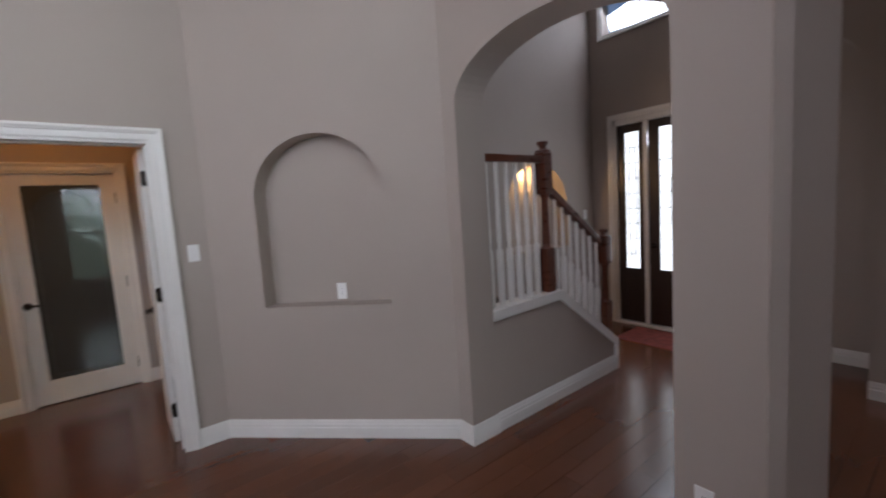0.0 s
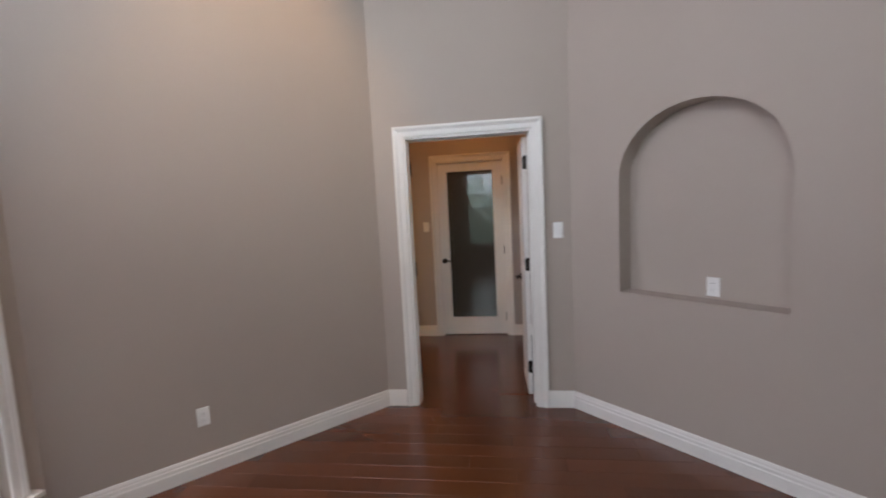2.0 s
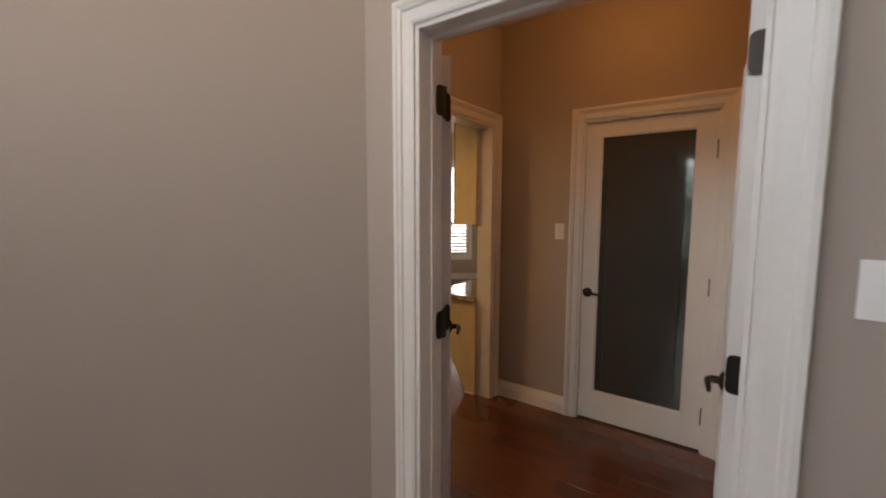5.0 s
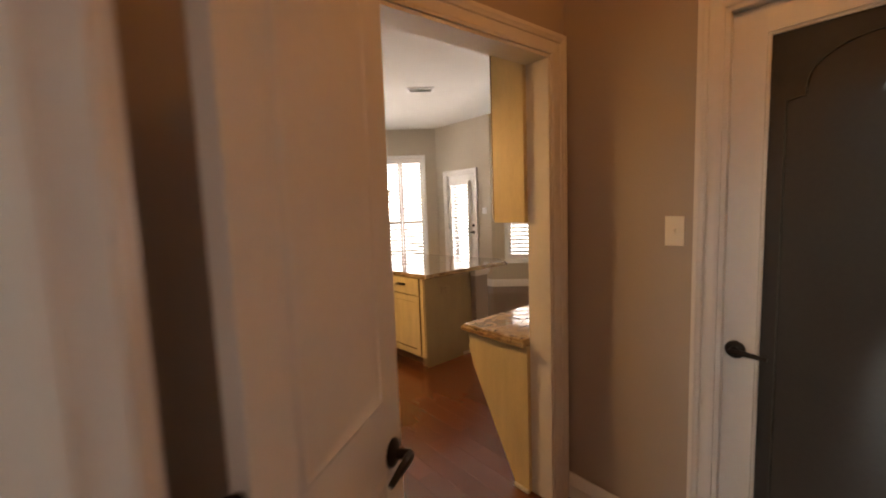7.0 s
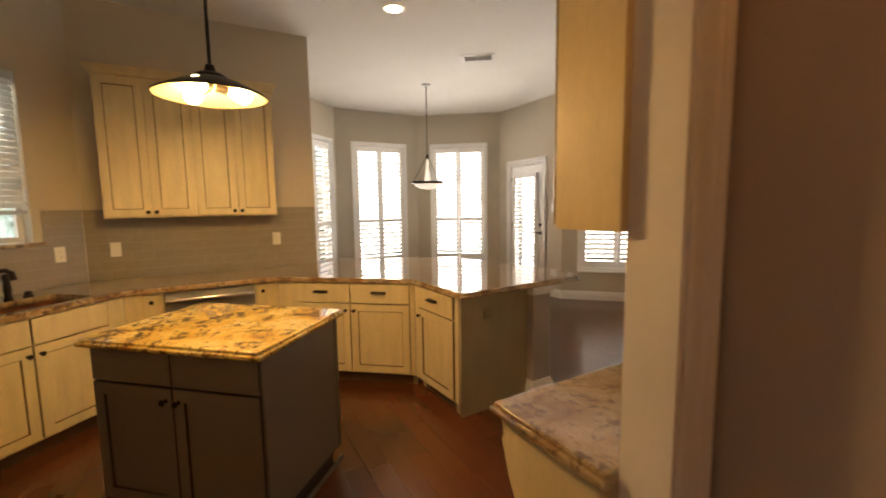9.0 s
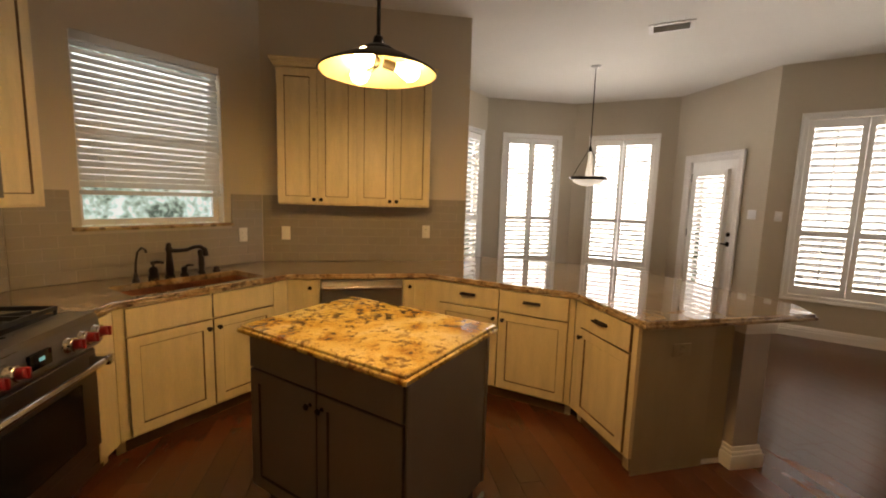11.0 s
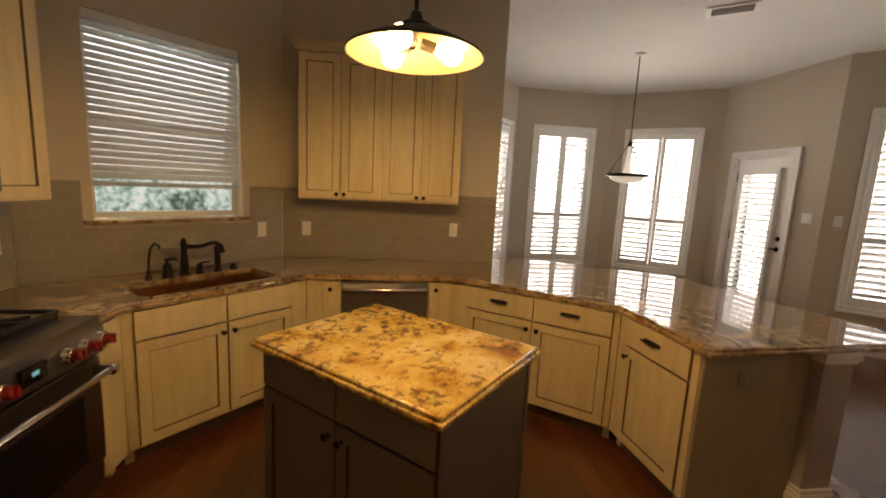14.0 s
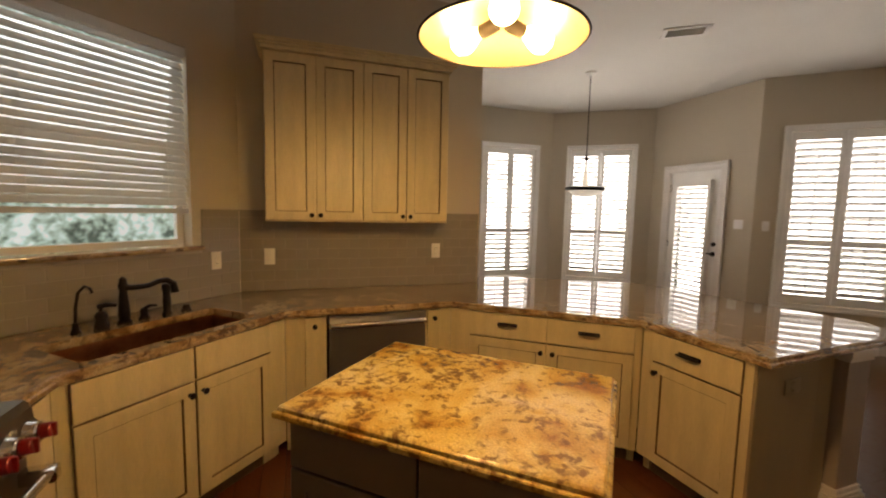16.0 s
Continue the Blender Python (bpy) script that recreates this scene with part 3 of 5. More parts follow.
def hinge(parent, x, y, z):
    bm = bmesh.new()
    box(bm, x - 0.022, x + 0.022, y - 0.004, y + 0.004, z - 0.055, z + 0.055, 0.0015)
    cyl(bm, (x, y + 0.004, z - 0.058), (x, y + 0.004, z + 0.058), 0.008)
    return part("hinge", bm, BRONZE, parent, "black butt hinge")


def panel_leaf(name, m, w, h, label):
    """A narrow two-panel door leaf, hinged at x = 0, with an arched upper panel."""
    top = base(name, m, label, "door", "structure")
    t = 0.035
    y0 = 0.0
    bm = bmesh.new()
    box(bm, 0, w, y0, y0 + t, 0.008, h, 0.002)
    leaf = part("leaf", bm, TRIM, top)
    for side in (-1, 1):
        bm = bmesh.new()
        for z0, z1, arch in ((0.22, 0.92, False), (1.08, h - 0.16, True)):
            pts = [(0.095, z0), (w - 0.095, z0)]
            n = 10
            if arch:
                pts += [(w / 2 + (w / 2 - 0.095) * math.cos(math.pi * i / n), z1 - 0.09 + 0.09 * math.sin(math.pi * i / n)) for i in range(n + 1)]
            else:
                pts += [(w - 0.095, z1), (0.095, z1)]
            cx, cz = w / 2, (z0 + z1) / 2
            rings = []
            for s, d in ((0.0, 0.0), (0.014, 0.006), (0.022, 0.002), (0.05, 0.004)):
                rings.append([bm.verts.new((x + (s if x < cx else -s), y0 + t / 2 + side * (t / 2 + d + 0.0005), z + (s if z < cz else -s))) for x, z in pts])
            for a, b in zip(rings, rings[1:]):
                for k in range(len(pts)):
                    bm.faces.new((a[k], a[(k + 1) % len(pts)], b[(k + 1) % len(pts)], b[k]))
            bm.faces.new(rings[-1])
        part("panel", bm, TRIM, leaf)
        lever(top, w - 0.06, y0 + t / 2 + side * t / 2, 0.945, side, -1)
    return top


def ribbon(bm, pts, z0, z1, t=0.004, r=0.016):
    """An upright bent plate along the plan line pts, with rounded corners at both ends."""
    pts = [Vector(p) for p in pts]
    cuts = [0.0]
    for p, q in zip(pts, pts[1:]):
        cuts.append(cuts[-1] + (q - p).length)
    total = cuts[-1]
    cuts = sorted({*cuts, *[r * k / 4 for k in range(5)], *[total - r * k / 4 for k in range(5)]})
    rows = []
    for c in cuts:
        rest, i = c, 0
        while i < len(pts) - 2 and rest > (pts[i + 1] - pts[i]).length:
            rest -= (pts[i + 1] - pts[i]).length
            i += 1
        d = (pts[i + 1] - pts[i]).normalized()
        p, nn = pts[i] + d * rest, Vector((-d.y, d.x)) * t / 2
        e = min(c, total - c)
        cut = r - math.sqrt(max(0.0, r * r - (r - e) ** 2)) if e < r else 0.0
        rows.append([bm.verts.new((p.x + k * nn.x, p.y + k * nn.y, z)) for k, z in ((1, z0 + cut), (1, z1 - cut), (-1, z1 - cut), (-1, z0 + cut))])
    for a, b in zip(rows, rows[1:]):
        for k in range(4):
            bm.faces.new((a[k], a[(k + 1) % 4], b[(k + 1) % 4], b[k]))
    bm.faces.new(rows[0][::-1]), bm.faces.new(rows[-1])


panel_leaf("door_1", pose(-1.008, 1.337, 0, 0, 0, 125.4), 0.5, 2.14, "white narrow panel door leaf, standing open")
panel_leaf("door_2", pose(-0.0375, 1.30, 0, 0, 0, 91), 0.475, 2.14, "white narrow panel door leaf, standing open")
for line, pin in (([(-0.963, 1.188), (-0.963, 1.238), (-1.005, 1.3), (-1.005, 1.331)], (-0.97, 1.245)), ([(-0.031, 1.2), (-0.031, 1.25), (-0.034, 1.29), (-0.071, 1.294)], (-0.028, 1.262))):
    for z in (0.25, 1.115, 1.94):
        bm = bmesh.new()
        ribbon(bm, line, z - 0.053, z + 0.053)
        cyl(bm, (*pin, z - 0.056), (*pin, z + 0.056), 0.008)
        part("hinge", bm, BRONZE, df, "black wide-throw hinge with rounded corners", at=run((-1.23, 1.10), (0.27, 1.10)).inverted())

# pantry door: white frame round one tall dark frosted pane
pan = base("door_3", pose(-1.002, 2.992, 0), "white pantry door with a tall dark frosted glass pane, closed", "door", "structure")
PW, PH = 0.808, 2.145
GX0, GX1, GZ0, GZ1 = 0.112, 0.684, 0.218, 2.052
for a in ((0, GX0, 0.01, PH), (GX1, PW, 0.01, PH), (GX0, GX1, 0.01, GZ0), (GX0, GX1, GZ1, PH)):
    bm = bmesh.new()
    box(bm, a[0], a[1], 0, 0.04, a[2], a[3], 0.0015)
    part("door_stile" if a[3] - a[2] > 1 else "door_rail", bm, TRIM, pan)
bm = bmesh.new()
for x0, x1, z0, z1 in ((GX0, GX0 + 0.01, GZ0, GZ1), (GX1 - 0.01, GX1, GZ0, GZ1), (GX0 + 0.01, GX1 - 0.01, GZ0, GZ0 + 0.01), (GX0 + 0.01, GX1 - 0.01, GZ1 - 0.01, GZ1)):
    box(bm, x0, x1, 0.006, 0.02, z0, z1, 0.003)
part("glazing_bead", bm, TRIM, pan)
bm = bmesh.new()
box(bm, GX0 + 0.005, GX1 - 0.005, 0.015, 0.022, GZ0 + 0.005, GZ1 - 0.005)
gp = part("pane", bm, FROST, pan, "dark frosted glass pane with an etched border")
bm = bmesh.new()
gx0, gx1 = GX0 + 0.055, GX1 - 0.055
cx, ra = (gx0 + gx1) / 2, (gx1 - gx0) / 2
line = [(gx0, 0.0136, 1.82), (gx0, 0.0136, 0.27), (gx1, 0.0136, 0.27), (gx1, 0.0136, 1.82), (gx1 - 0.05, 0.0136, 1.83)]
line += [(cx + (ra - 0.05) * math.cos(math.pi * i / 14), 0.0136, 1.86 + 0.12 * math.sin(math.pi * i / 14)) for i in range(15)]
line += [(gx0 + 0.05, 0.0136, 1.83), (gx0, 0.0136, 1.82)]
for a, b in zip(line, line[1:]):
    cyl(bm, a, b, 0.0022, seg=5)
part("etched_border", bm, FROSTLINE, gp)
lever(pan, 0.052, 0.0, 0.95, -1, 1)
for z in (0.235, 1.068, 1.914):
    hinge(pan, PW + 0.002, -0.004, z)
bm = bmesh.new()
box(bm, -0.004, 0.0005, 0.004, 0.03, 0.92, 0.98, 0.001)
part("latch_plate", bm, BRONZE, pan)


# ---- windows ----
def shutters(name, p, q, s0, s1, z0, z1, panels=2, split=0.36, tilt=(-25, -43), label="", casing=0.07, glassy=True, grp="plantation shutters"):
    """A window in the wall p to q: casing, pane, and hinged louvred shutter panels in a frame."""
    m = run(p, q)
    win = base(name, m, "white framed window behind the shutters", "window", "structure")
    part("window_frame", casing_mesh(s0, s1, z1, casing, True, z0), SHUT, win)
    bm = bmesh.new()
    for a in ((s0, s0 + 0.04, z0, z1), (s1 - 0.04, s1, z0, z1), (s0 + 0.04, s1 - 0.04, z0, z0 + 0.04), (s0 + 0.04, s1 - 0.04, z1 - 0.04, z1), (s0 + 0.04, s1 - 0.04, (z0 + z1) / 2 - 0.02, (z0 + z1) / 2 + 0.02)):
        box(bm, a[0], a[1], 0.09, 0.13, a[2], a[3], 0.002)
    part("sash", bm, SHUT, win)
    bm = bmesh.new()
    box(bm, s0 + 0.04, s1 - 0.04, 0.107, 0.112, z0 + 0.04, z1 - 0.04)
    pane = part("pane", bm, PANE, win)
    pane.visible_shadow = False
    sh = base("plantation_shutter", m, label or "white louvred plantation shutters, louvres tilted open", "shutter", "", grp)
    w = (s1 - s0 - 0.008) / panels
    zs = z0 + (z1 - z0) * split
    for k in range(panels):
        a, b = s0 + 0.004 + k * w + 0.002, s0 + 0.004 + (k + 1) * w - 0.002
        bm = bmesh.new()
        for r in ((a, a + 0.05, z0 + 0.006, z1 - 0.006), (b - 0.05, b, z0 + 0.006, z1 - 0.006), (a + 0.05, b - 0.05, z0 + 0.006, z0 + 0.1), (a + 0.05, b - 0.05, z1 - 0.1, z1 - 0.006), (a + 0.05, b - 0.05, zs - 0.035, zs + 0.035)):
            box(bm, r[0], r[1], -0.004, 0.026, r[2], r[3], 0.002)
        fr = part("shutter_panel", bm, SHUT, sh)
        lw = b - a - 0.106
        bm = bmesh.new()
        lathe(bm, [(0.042, 0), (0.042, lw)], Matrix.Diagonal((1, 0.15, 1, 1)), 12)
        me = mesh_of("louvre", bm, SHUT)
        for zz0, zz1, ang in ((z0 + 0.1, zs - 0.035, tilt[1]), (zs + 0.035, z1 - 0.1, tilt[0])):
            n = max(2, round((zz1 - zz0) / 0.074))
            step = (zz1 - zz0) / n
            for i in range(n):
                lo = new("louvre", me)
                lo.parent = fr
                lo.matrix_local = pose(a + 0.053, 0.011, zz0 + (i + 0.5) * step) @ Matrix.Rotation(radians(ang), 4, "X") @ pose(0, 0, 0, 0, 90, 0) @ pose(0, 0, 0, 0, 0, 90)
            bm = bmesh.new()
            cyl(bm, ((a + b) / 2, -0.026, zz0 + 0.03), ((a + b) / 2, -0.026, zz1 - 0.03), 0.005, seg=6)
            part("tilt_rod", bm, SHUT, fr)
    return sh


shutters("window_1", (-5.525, 1.11), (-8.36, 3.945), 3.35, 3.83, 0.46, 2.53, 1)
shutters("window_2", (-8.36, 3.945), (-8.36, 5.5), 0.345, 1.245, 0.46, 2.53)
shutters("window_3", (-8.36, 5.5), (-7.42, 6.72), 0.31, 1.24, 0.46, 2.53)
shutters("window_4", (-5.85, 6.72), (-4.75, 7.82), 0.30, 1.30, 0.5, 2.5, tilt=(-30, -43))
shutters("window_5", (-4.75, 7.82), (-1.79, 4.86), 0.35, 1.55, 0.5, 2.5)
shutters("window_6", (-4.75, 7.82), (-1.79, 4.86), 1.9, 3.1, 0.5, 2.5)

# patio door with a shuttered pane
pd = base("door_4", pose(-7.087, 6.735, 0), "white patio door with a louvred shutter over its glass, closed", "door", "structure")
bm = bmesh.new()
for a in ((0, 0.14, 0.01, 2.13), (0.66, 0.804, 0.01, 2.13), (0.14, 0.66, 0.01, 0.3), (0.14, 0.66, 1.97, 2.13)):
    box(bm, a[0], a[1], 0, 0.042, a[2], a[3], 0.002)
part("door_stile", bm, SHUT, pd)
bm = bmesh.new()
box(bm, 0.14, 0.66, 0.02, 0.026, 0.3, 1.97)
pp = part("pane", bm, PANE, pd)
pp.visible_shadow = False
bm = bmesh.new()
for a in ((0.115, 0.165, 0.28, 1.99), (0.635, 0.685, 0.28, 1.99), (0.165, 0.635, 0.28, 0.36), (0.165, 0.635, 1.91, 1.99)):
    box(bm, a[0], a[1], -0.055, -0.02, a[2], a[3], 0.002)
for a in ((0.115, 0.13, 0.28, 1.99), (0.67, 0.685, 0.28, 1.99)):
    box(bm, a[0], a[1], -0.02, 0.0, a[2], a[3])
fr = part("shutter_panel", bm, SHUT, pd)
bm = bmesh.new()
lathe(bm, [(0.036, 0), (0.036, 0.464)], Matrix.Diagonal((1, 0.16, 1, 1)), 12)
me = mesh_of("louvre", bm, SHUT)
for i in range(23):
    lo = new("louvre", me)
    lo.parent = fr
    lo.matrix_local = pose(0.168, -0.037, 0.36 + (i + 0.5) * 1.55 / 23) @ Matrix.Rotation(radians(-37), 4, "X") @ pose(0, 0, 0, 0, 90, 0) @ pose(0, 0, 0, 0, 0, 90)
bm = bmesh.new()
cyl(bm, (0.4, -0.075, 0.42), (0.4, -0.075, 1.85), 0.005, seg=6)
part("tilt_rod", bm, SHUT, fr)
lever(pd, 0.745, 0.0, 1.0, -1, -1)
bm = bmesh.new()
lathe(bm, [(0.03, 0), (0.03, 0.01), (0.02, 0.016)], pose(0.745, 0, 1.13, 90), 16)
box(bm, 0.737, 0.753, -0.03, -0.012, 1.125, 1.135, 0.002)
part("deadbolt", bm, BRONZE, pd, "dark bronze deadbolt")
for z in (0.3, 1.1, 1.9):
    hinge(pd, -0.002, -0.006, z)

# sink window: vinyl frame, glass, granite sill, half-raised blind
SP, SQ = (-4.395, -0.02), (-5.525, 1.11)
sw = base("window_7", run(SP, SQ), "white sink window with a granite sill", "window", "structure")
bm = bmesh.new()
for a in ((0.35, 0.385, 1.255, 2.46), (1.22, 1.26, 1.255, 2.46), (0.385, 1.22, 1.255, 1.295), (0.385, 1.22, 2.42, 2.46), (0.385, 1.22, 1.84, 1.88)):
    box(bm, a[0], a[1], 0.085, 0.125, a[2], a[3], 0.003)
part("window_frame", bm, TRIM, sw, "white vinyl window frame")
bm = bmesh.new()
box(bm, 0.385, 1.22, 0.102, 0.107, 1.295, 2.42)
pane = part("pane", bm, PANE, sw)
pane.visible_shadow = False
bm = bmesh.new()
box(bm, 0.30, 1.315, -0.045, 0.084, 1.225, 1.253, 0.006)
part("window_sill", bm, GRANITE, sw, "polished brown granite sill")
bl = base("window_blind", run(SP, SQ), "cream slatted blind, lowered most of the way", "blind")
bm = bmesh.new()
box(bm, 0.354, 1.256, 0.004, 0.055, 2.405, 2.458, 0.003)
part("valance", bm, BLIND, bl)
bm = bmesh.new()
box(bm, 0.36, 1.25, -0.024, 0.024, -0.0015, 0.0015)
me = mesh_of("slat", bm, BLIND)
rng = random.Random(4)
zz = 2.385
while zz > 1.5:
    sl = new("slat", me)
    sl.parent = bl
    sl.matrix_local = pose(0, 0.03, zz) @ Matrix.Rotation(radians((58 if zz > 1.86 else 56) + rng.uniform(-2, 2)), 4, "X")
    zz -= 0.043
bm = bmesh.new()
box(bm, 0.36, 1.25, 0.008, 0.052, 1.458, 1.488, 0.003)
part("bottom_rail", bm, BLIND, bl)
for s in (0.49, 1.13):
    for yy in (0.006, 0.054):
        bm = bmesh.new()
        cyl(bm, (s, yy, 1.48), (s, yy, 2.42), 0.0015, seg=5)
        part("ladder_cord", bm, BLIND, bl)
for s, z in ((0.43, 1.78), (0.455, 1.70)):
    bm = bmesh.new()
    cyl(bm, (s, -0.008, z), (s, -0.008, 2.42), 0.0012, seg=5)
    lathe(bm, [(0.004, 0), (0.008, 0.004), (0.007, 0.02), (0.003, 0.028)], pose(s, -0.008, z - 0.02), 8)
    part("pull_cord", bm, BLIND, bl)

# living room windows
def plain_window(name, p, q, s0, s1, z0, z1):
    win = base(name, run(p, q), "white double-hung window with a deep sill", "window", "structure")
    part("window_frame", casing_mesh(s0, s1, z1, 0.06, False, z0), TRIM, win)
    bm = bmesh.new()
    zm = (z0 + z1) / 2
    for a in ((s0, s0 + 0.05, z0, z1), (s1 - 0.05, s1, z0, z1), (s0 + 0.05, s1 - 0.05, z0, z0 + 0.05), (s0 + 0.05, s1 - 0.05, z1 - 0.05, z1), (s0 + 0.05, s1 - 0.05, zm - 0.02, zm + 0.02)):
        box(bm, a[0], a[1], 0.06, 0.11, a[2], a[3], 0.003)
    part("sash", bm, TRIM, win)
    bm = bmesh.new()
    box(bm, s0 + 0.05, s1 - 0.05, 0.082, 0.088, z0 + 0.05, z1 - 0.05)
    part("pane", bm, PANE, win).visible_shadow = False
    bm = bmesh.new()
    box(bm, s0 - 0.1, s1 + 0.1, -0.07, 0.058, z0 - 0.03, z0 - 0.002, 0.006)
    box(bm, s0 - 0.07, s1 + 0.07, -0.04, -0.001, z0 - 0.08, z0 - 0.03, 0.004)
    part("window_sill", bm, TRIM, win)


plain_window("window_8", (-2.70, -1.62), (-2.70, -0.37), 0.15, 1.1, 0.28, 2.75)
plain_window("window_9", (0.27, -3.09), (-1.23, -3.09), 0.08, 1.35, 0.55, 2.55)

# outdoors
bm = bmesh.new()
box(bm, -60, 60, -60, 60, -0.4, -0.3)
solid("ground", bm, LAWN, "green lawn around the house", "ground", "structure")
for m, w, g in ((look((-8.2, -3.4, 1.5), (-4.9, 0.5, 1.5)), 9, TREES), (look((-0.5, -8.5, 1.5), (-0.5, 0, 1.5)), 9, GARDEN), (look((-8.0, -1.0, 1.5), (0, -1.0, 1.5)), 6, TREES)):
    bm = bmesh.new()
    box(bm, -w / 2, w / 2, -1.8, 4.5, -0.02, 0.02)
    solid("backdrop", bm, g, "distant green trees against a pale sky", "backdrop", "structure", m)


# ---- kitchen: cabinets ----
def front_panel(bm, x0, x1, z0, z1, y=0.0, t=0.02, rail=0.058, mi=0, gi=1, flat=False):
    """A shaker door or drawer front, its outer face at y - t, with glaze in the step of the panel and on its rim."""
    def ring(a, b, c, d, yy):
        return [bm.verts.new(v) for v in ((a, yy, c), (b, yy, c), (b, yy, d), (a, yy, d))]

    def strip(r, s, i):
        for k in range(4):
            f = bm.faces.new((r[k], r[(k + 1) % 4], s[(k + 1) % 4], s[k]))
            f.material_index = i

    back = ring(x0, x1, z0, z1, y)
    a = ring(x0, x1, z0, z1, y - t + 0.004)
    b = ring(x0 + 0.003, x1 - 0.003, z0 + 0.003, z1 - 0.003, y - t)
    strip(back, a, gi)
    strip(a, b, mi)
    bm.faces.new(back).material_index = mi
    if flat:
        bm.faces.new(b[::-1]).material_index = mi
        return
    c = ring(x0 + rail, x1 - rail, z0 + rail, z1 - rail, y - t)
    g = ring(x0 + rail + 0.0045, x1 - rail - 0.0045, z0 + rail + 0.0045, z1 - rail - 0.0045, y - t + 0.009)
    h = ring(x0 + rail + 0.006, x1 - rail - 0.006, z0 + rail + 0.006, z1 - rail - 0.006, y - t + 0.009)
    strip(b, c, mi)
    strip(c, g, gi)
    strip(g, h, gi)
    bm.faces.new(h[::-1]).material_index = mi


def knob(parent, x, y, z):
    bm = bmesh.new()
    lathe(bm, [(0.010, 0), (0.006, 0.004), (0.0055, 0.012), (0.013, 0.018), (0.0155, 0.024), (0.012, 0.029), (0.004, 0.031)], pose(x, y, z, 90), 14)
    part("knob", bm, BRONZE, parent, "dark bronze round knob")


def pull(parent, x, y, z, w=0.1):
    bm = bmesh.new()
    box(bm, x - w / 2 - 0.012, x + w / 2 + 0.012, y - 0.004, y, z - 0.011, z + 0.011, 0.0015)
    for s in (-1, 1):
        cyl(bm, (x + s * w / 2, y, z), (x + s * w / 2, y - 0.024, z), 0.0055, seg=8)
    tube(bm, [(x - w / 2 - 0.008, y - 0.024, z), (x - w / 4, y - 0.027, z), (x + w / 4, y - 0.027, z), (x + w / 2 + 0.008, y - 0.024, z)], 0.0065, 8)
    part("pull", bm, BRONZE, parent, "dark bronze bar pull")


def base_unit(m, w, fronts, label, low=None, depth=0.58, mats=(CREAM, GLAZE), top=0.862, feet=0.1, group="kitchen cabinets", stile=0.012):
    """A base cabinet, front at y = 0, back to +y. fronts: (kind, x0, x1, z0, z1, hardware x, hardware z)."""
    u = base("base_cabinet", m, label, "cabinet", "", group)
    bm = bmesh.new()
    box(bm, 0, w, 0, depth, feet, low or top, 0.0015, 1)
    if low:
        box(bm, 0, w, 0, 0.02, low, top)
    for f in bm.faces:
        f.material_index = 0
    part("body", bm, mats, u)
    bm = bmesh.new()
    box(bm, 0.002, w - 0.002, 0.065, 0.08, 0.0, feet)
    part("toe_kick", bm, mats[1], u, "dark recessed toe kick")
    for kind, x0, x1, z0, z1, hx, hz in fronts:
        bm = bmesh.new()
        front_panel(bm, x0, x1, z0, z1, -0.001, flat=kind in ("drawer", "false", "slim"))
        d = part("drawer_front" if kind in ("drawer", "false") else "door", bm, mats, u)
        if kind == "drawer":
            pull(d, hx, -0.021, hz)
        elif hx is not None:
            knob(d, hx, -0.021, hz)
    return u


def on(p, q, s, inset=0.03):
    """The pose on the run p to q, s along it and inset behind the counter's edge."""
    return run(p, q) @ pose(s, inset, 0)


F0, F1, F2, F3, F4, F5 = (-4.05, 0.705), (-4.83, 1.44), (-4.85, 2.47), (-4.12, 3.37), (-3.45, 3.41), (-3.52, 4.58)
ZD, ZT = 0.688, 0.853
base_unit(pose(-3.844, 0.675, 0, 0, 0, 180), 0.178, [("slim", 0.008, 0.162, 0.115, ZT, 0.03, 0.82)], "narrow cream glazed cabinet beside the range", depth=0.5)
base_unit(on(F0, F1, 0.03), 0.935, [("false", 0.012, 0.478, ZD + 0.01, ZT, None, 0), ("false", 0.488, 0.923, ZD + 0.01, ZT, None, 0),
          ("door", 0.012, 0.478, 0.115, ZD, 0.45, 0.635), ("door", 0.488, 0.923, 0.115, ZD, 0.516, 0.635)], "cream glazed sink cabinet with two doors", low=0.64, depth=0.42)
bm = bmesh.new()
box(bm, 0.966, 1.06, 0.028, 0.06, 0.1, 0.862, 0.002)
box(bm, 0.966, 1.06, 0.09, 0.1, 0.0, 0.1)
solid("cabinet_filler", bm, CREAM, "cream filler strip in the corner of the cabinets", "filler", m=run(F0, F1))
base_unit(on(F1, F2, 0.03), 0.195, [("slim", 0.07, 0.185, 0.115, ZT, 0.125, 0.80)], "narrow cream pull-out beside the dishwasher", depth=0.55)
base_unit(on(F1, F2, 0.862), 0.115, [("slim", 0.008, 0.095, 0.115, ZT, 0.05, 0.80)], "narrow cream pull-out beside the dishwasher", depth=0.55)
L1 = span(F2, F3)
base_unit(on(F2, F3, 0.06), L1 - 0.075, [("drawer", 0.07, 0.565, ZD + 0.01, ZT, 0.32, 0.785), ("drawer", 0.577, L1 - 0.09, ZD + 0.01, ZT, 0.815, 0.785),
          ("door", 0.07, 0.565, 0.115, ZD, 0.535, 0.635), ("door", 0.577, L1 - 0.09, 0.115, ZD, 0.607, 0.635)], "cream glazed cabinet with two drawers over two doors", depth=0.5)
L2 = span(F3, F4)
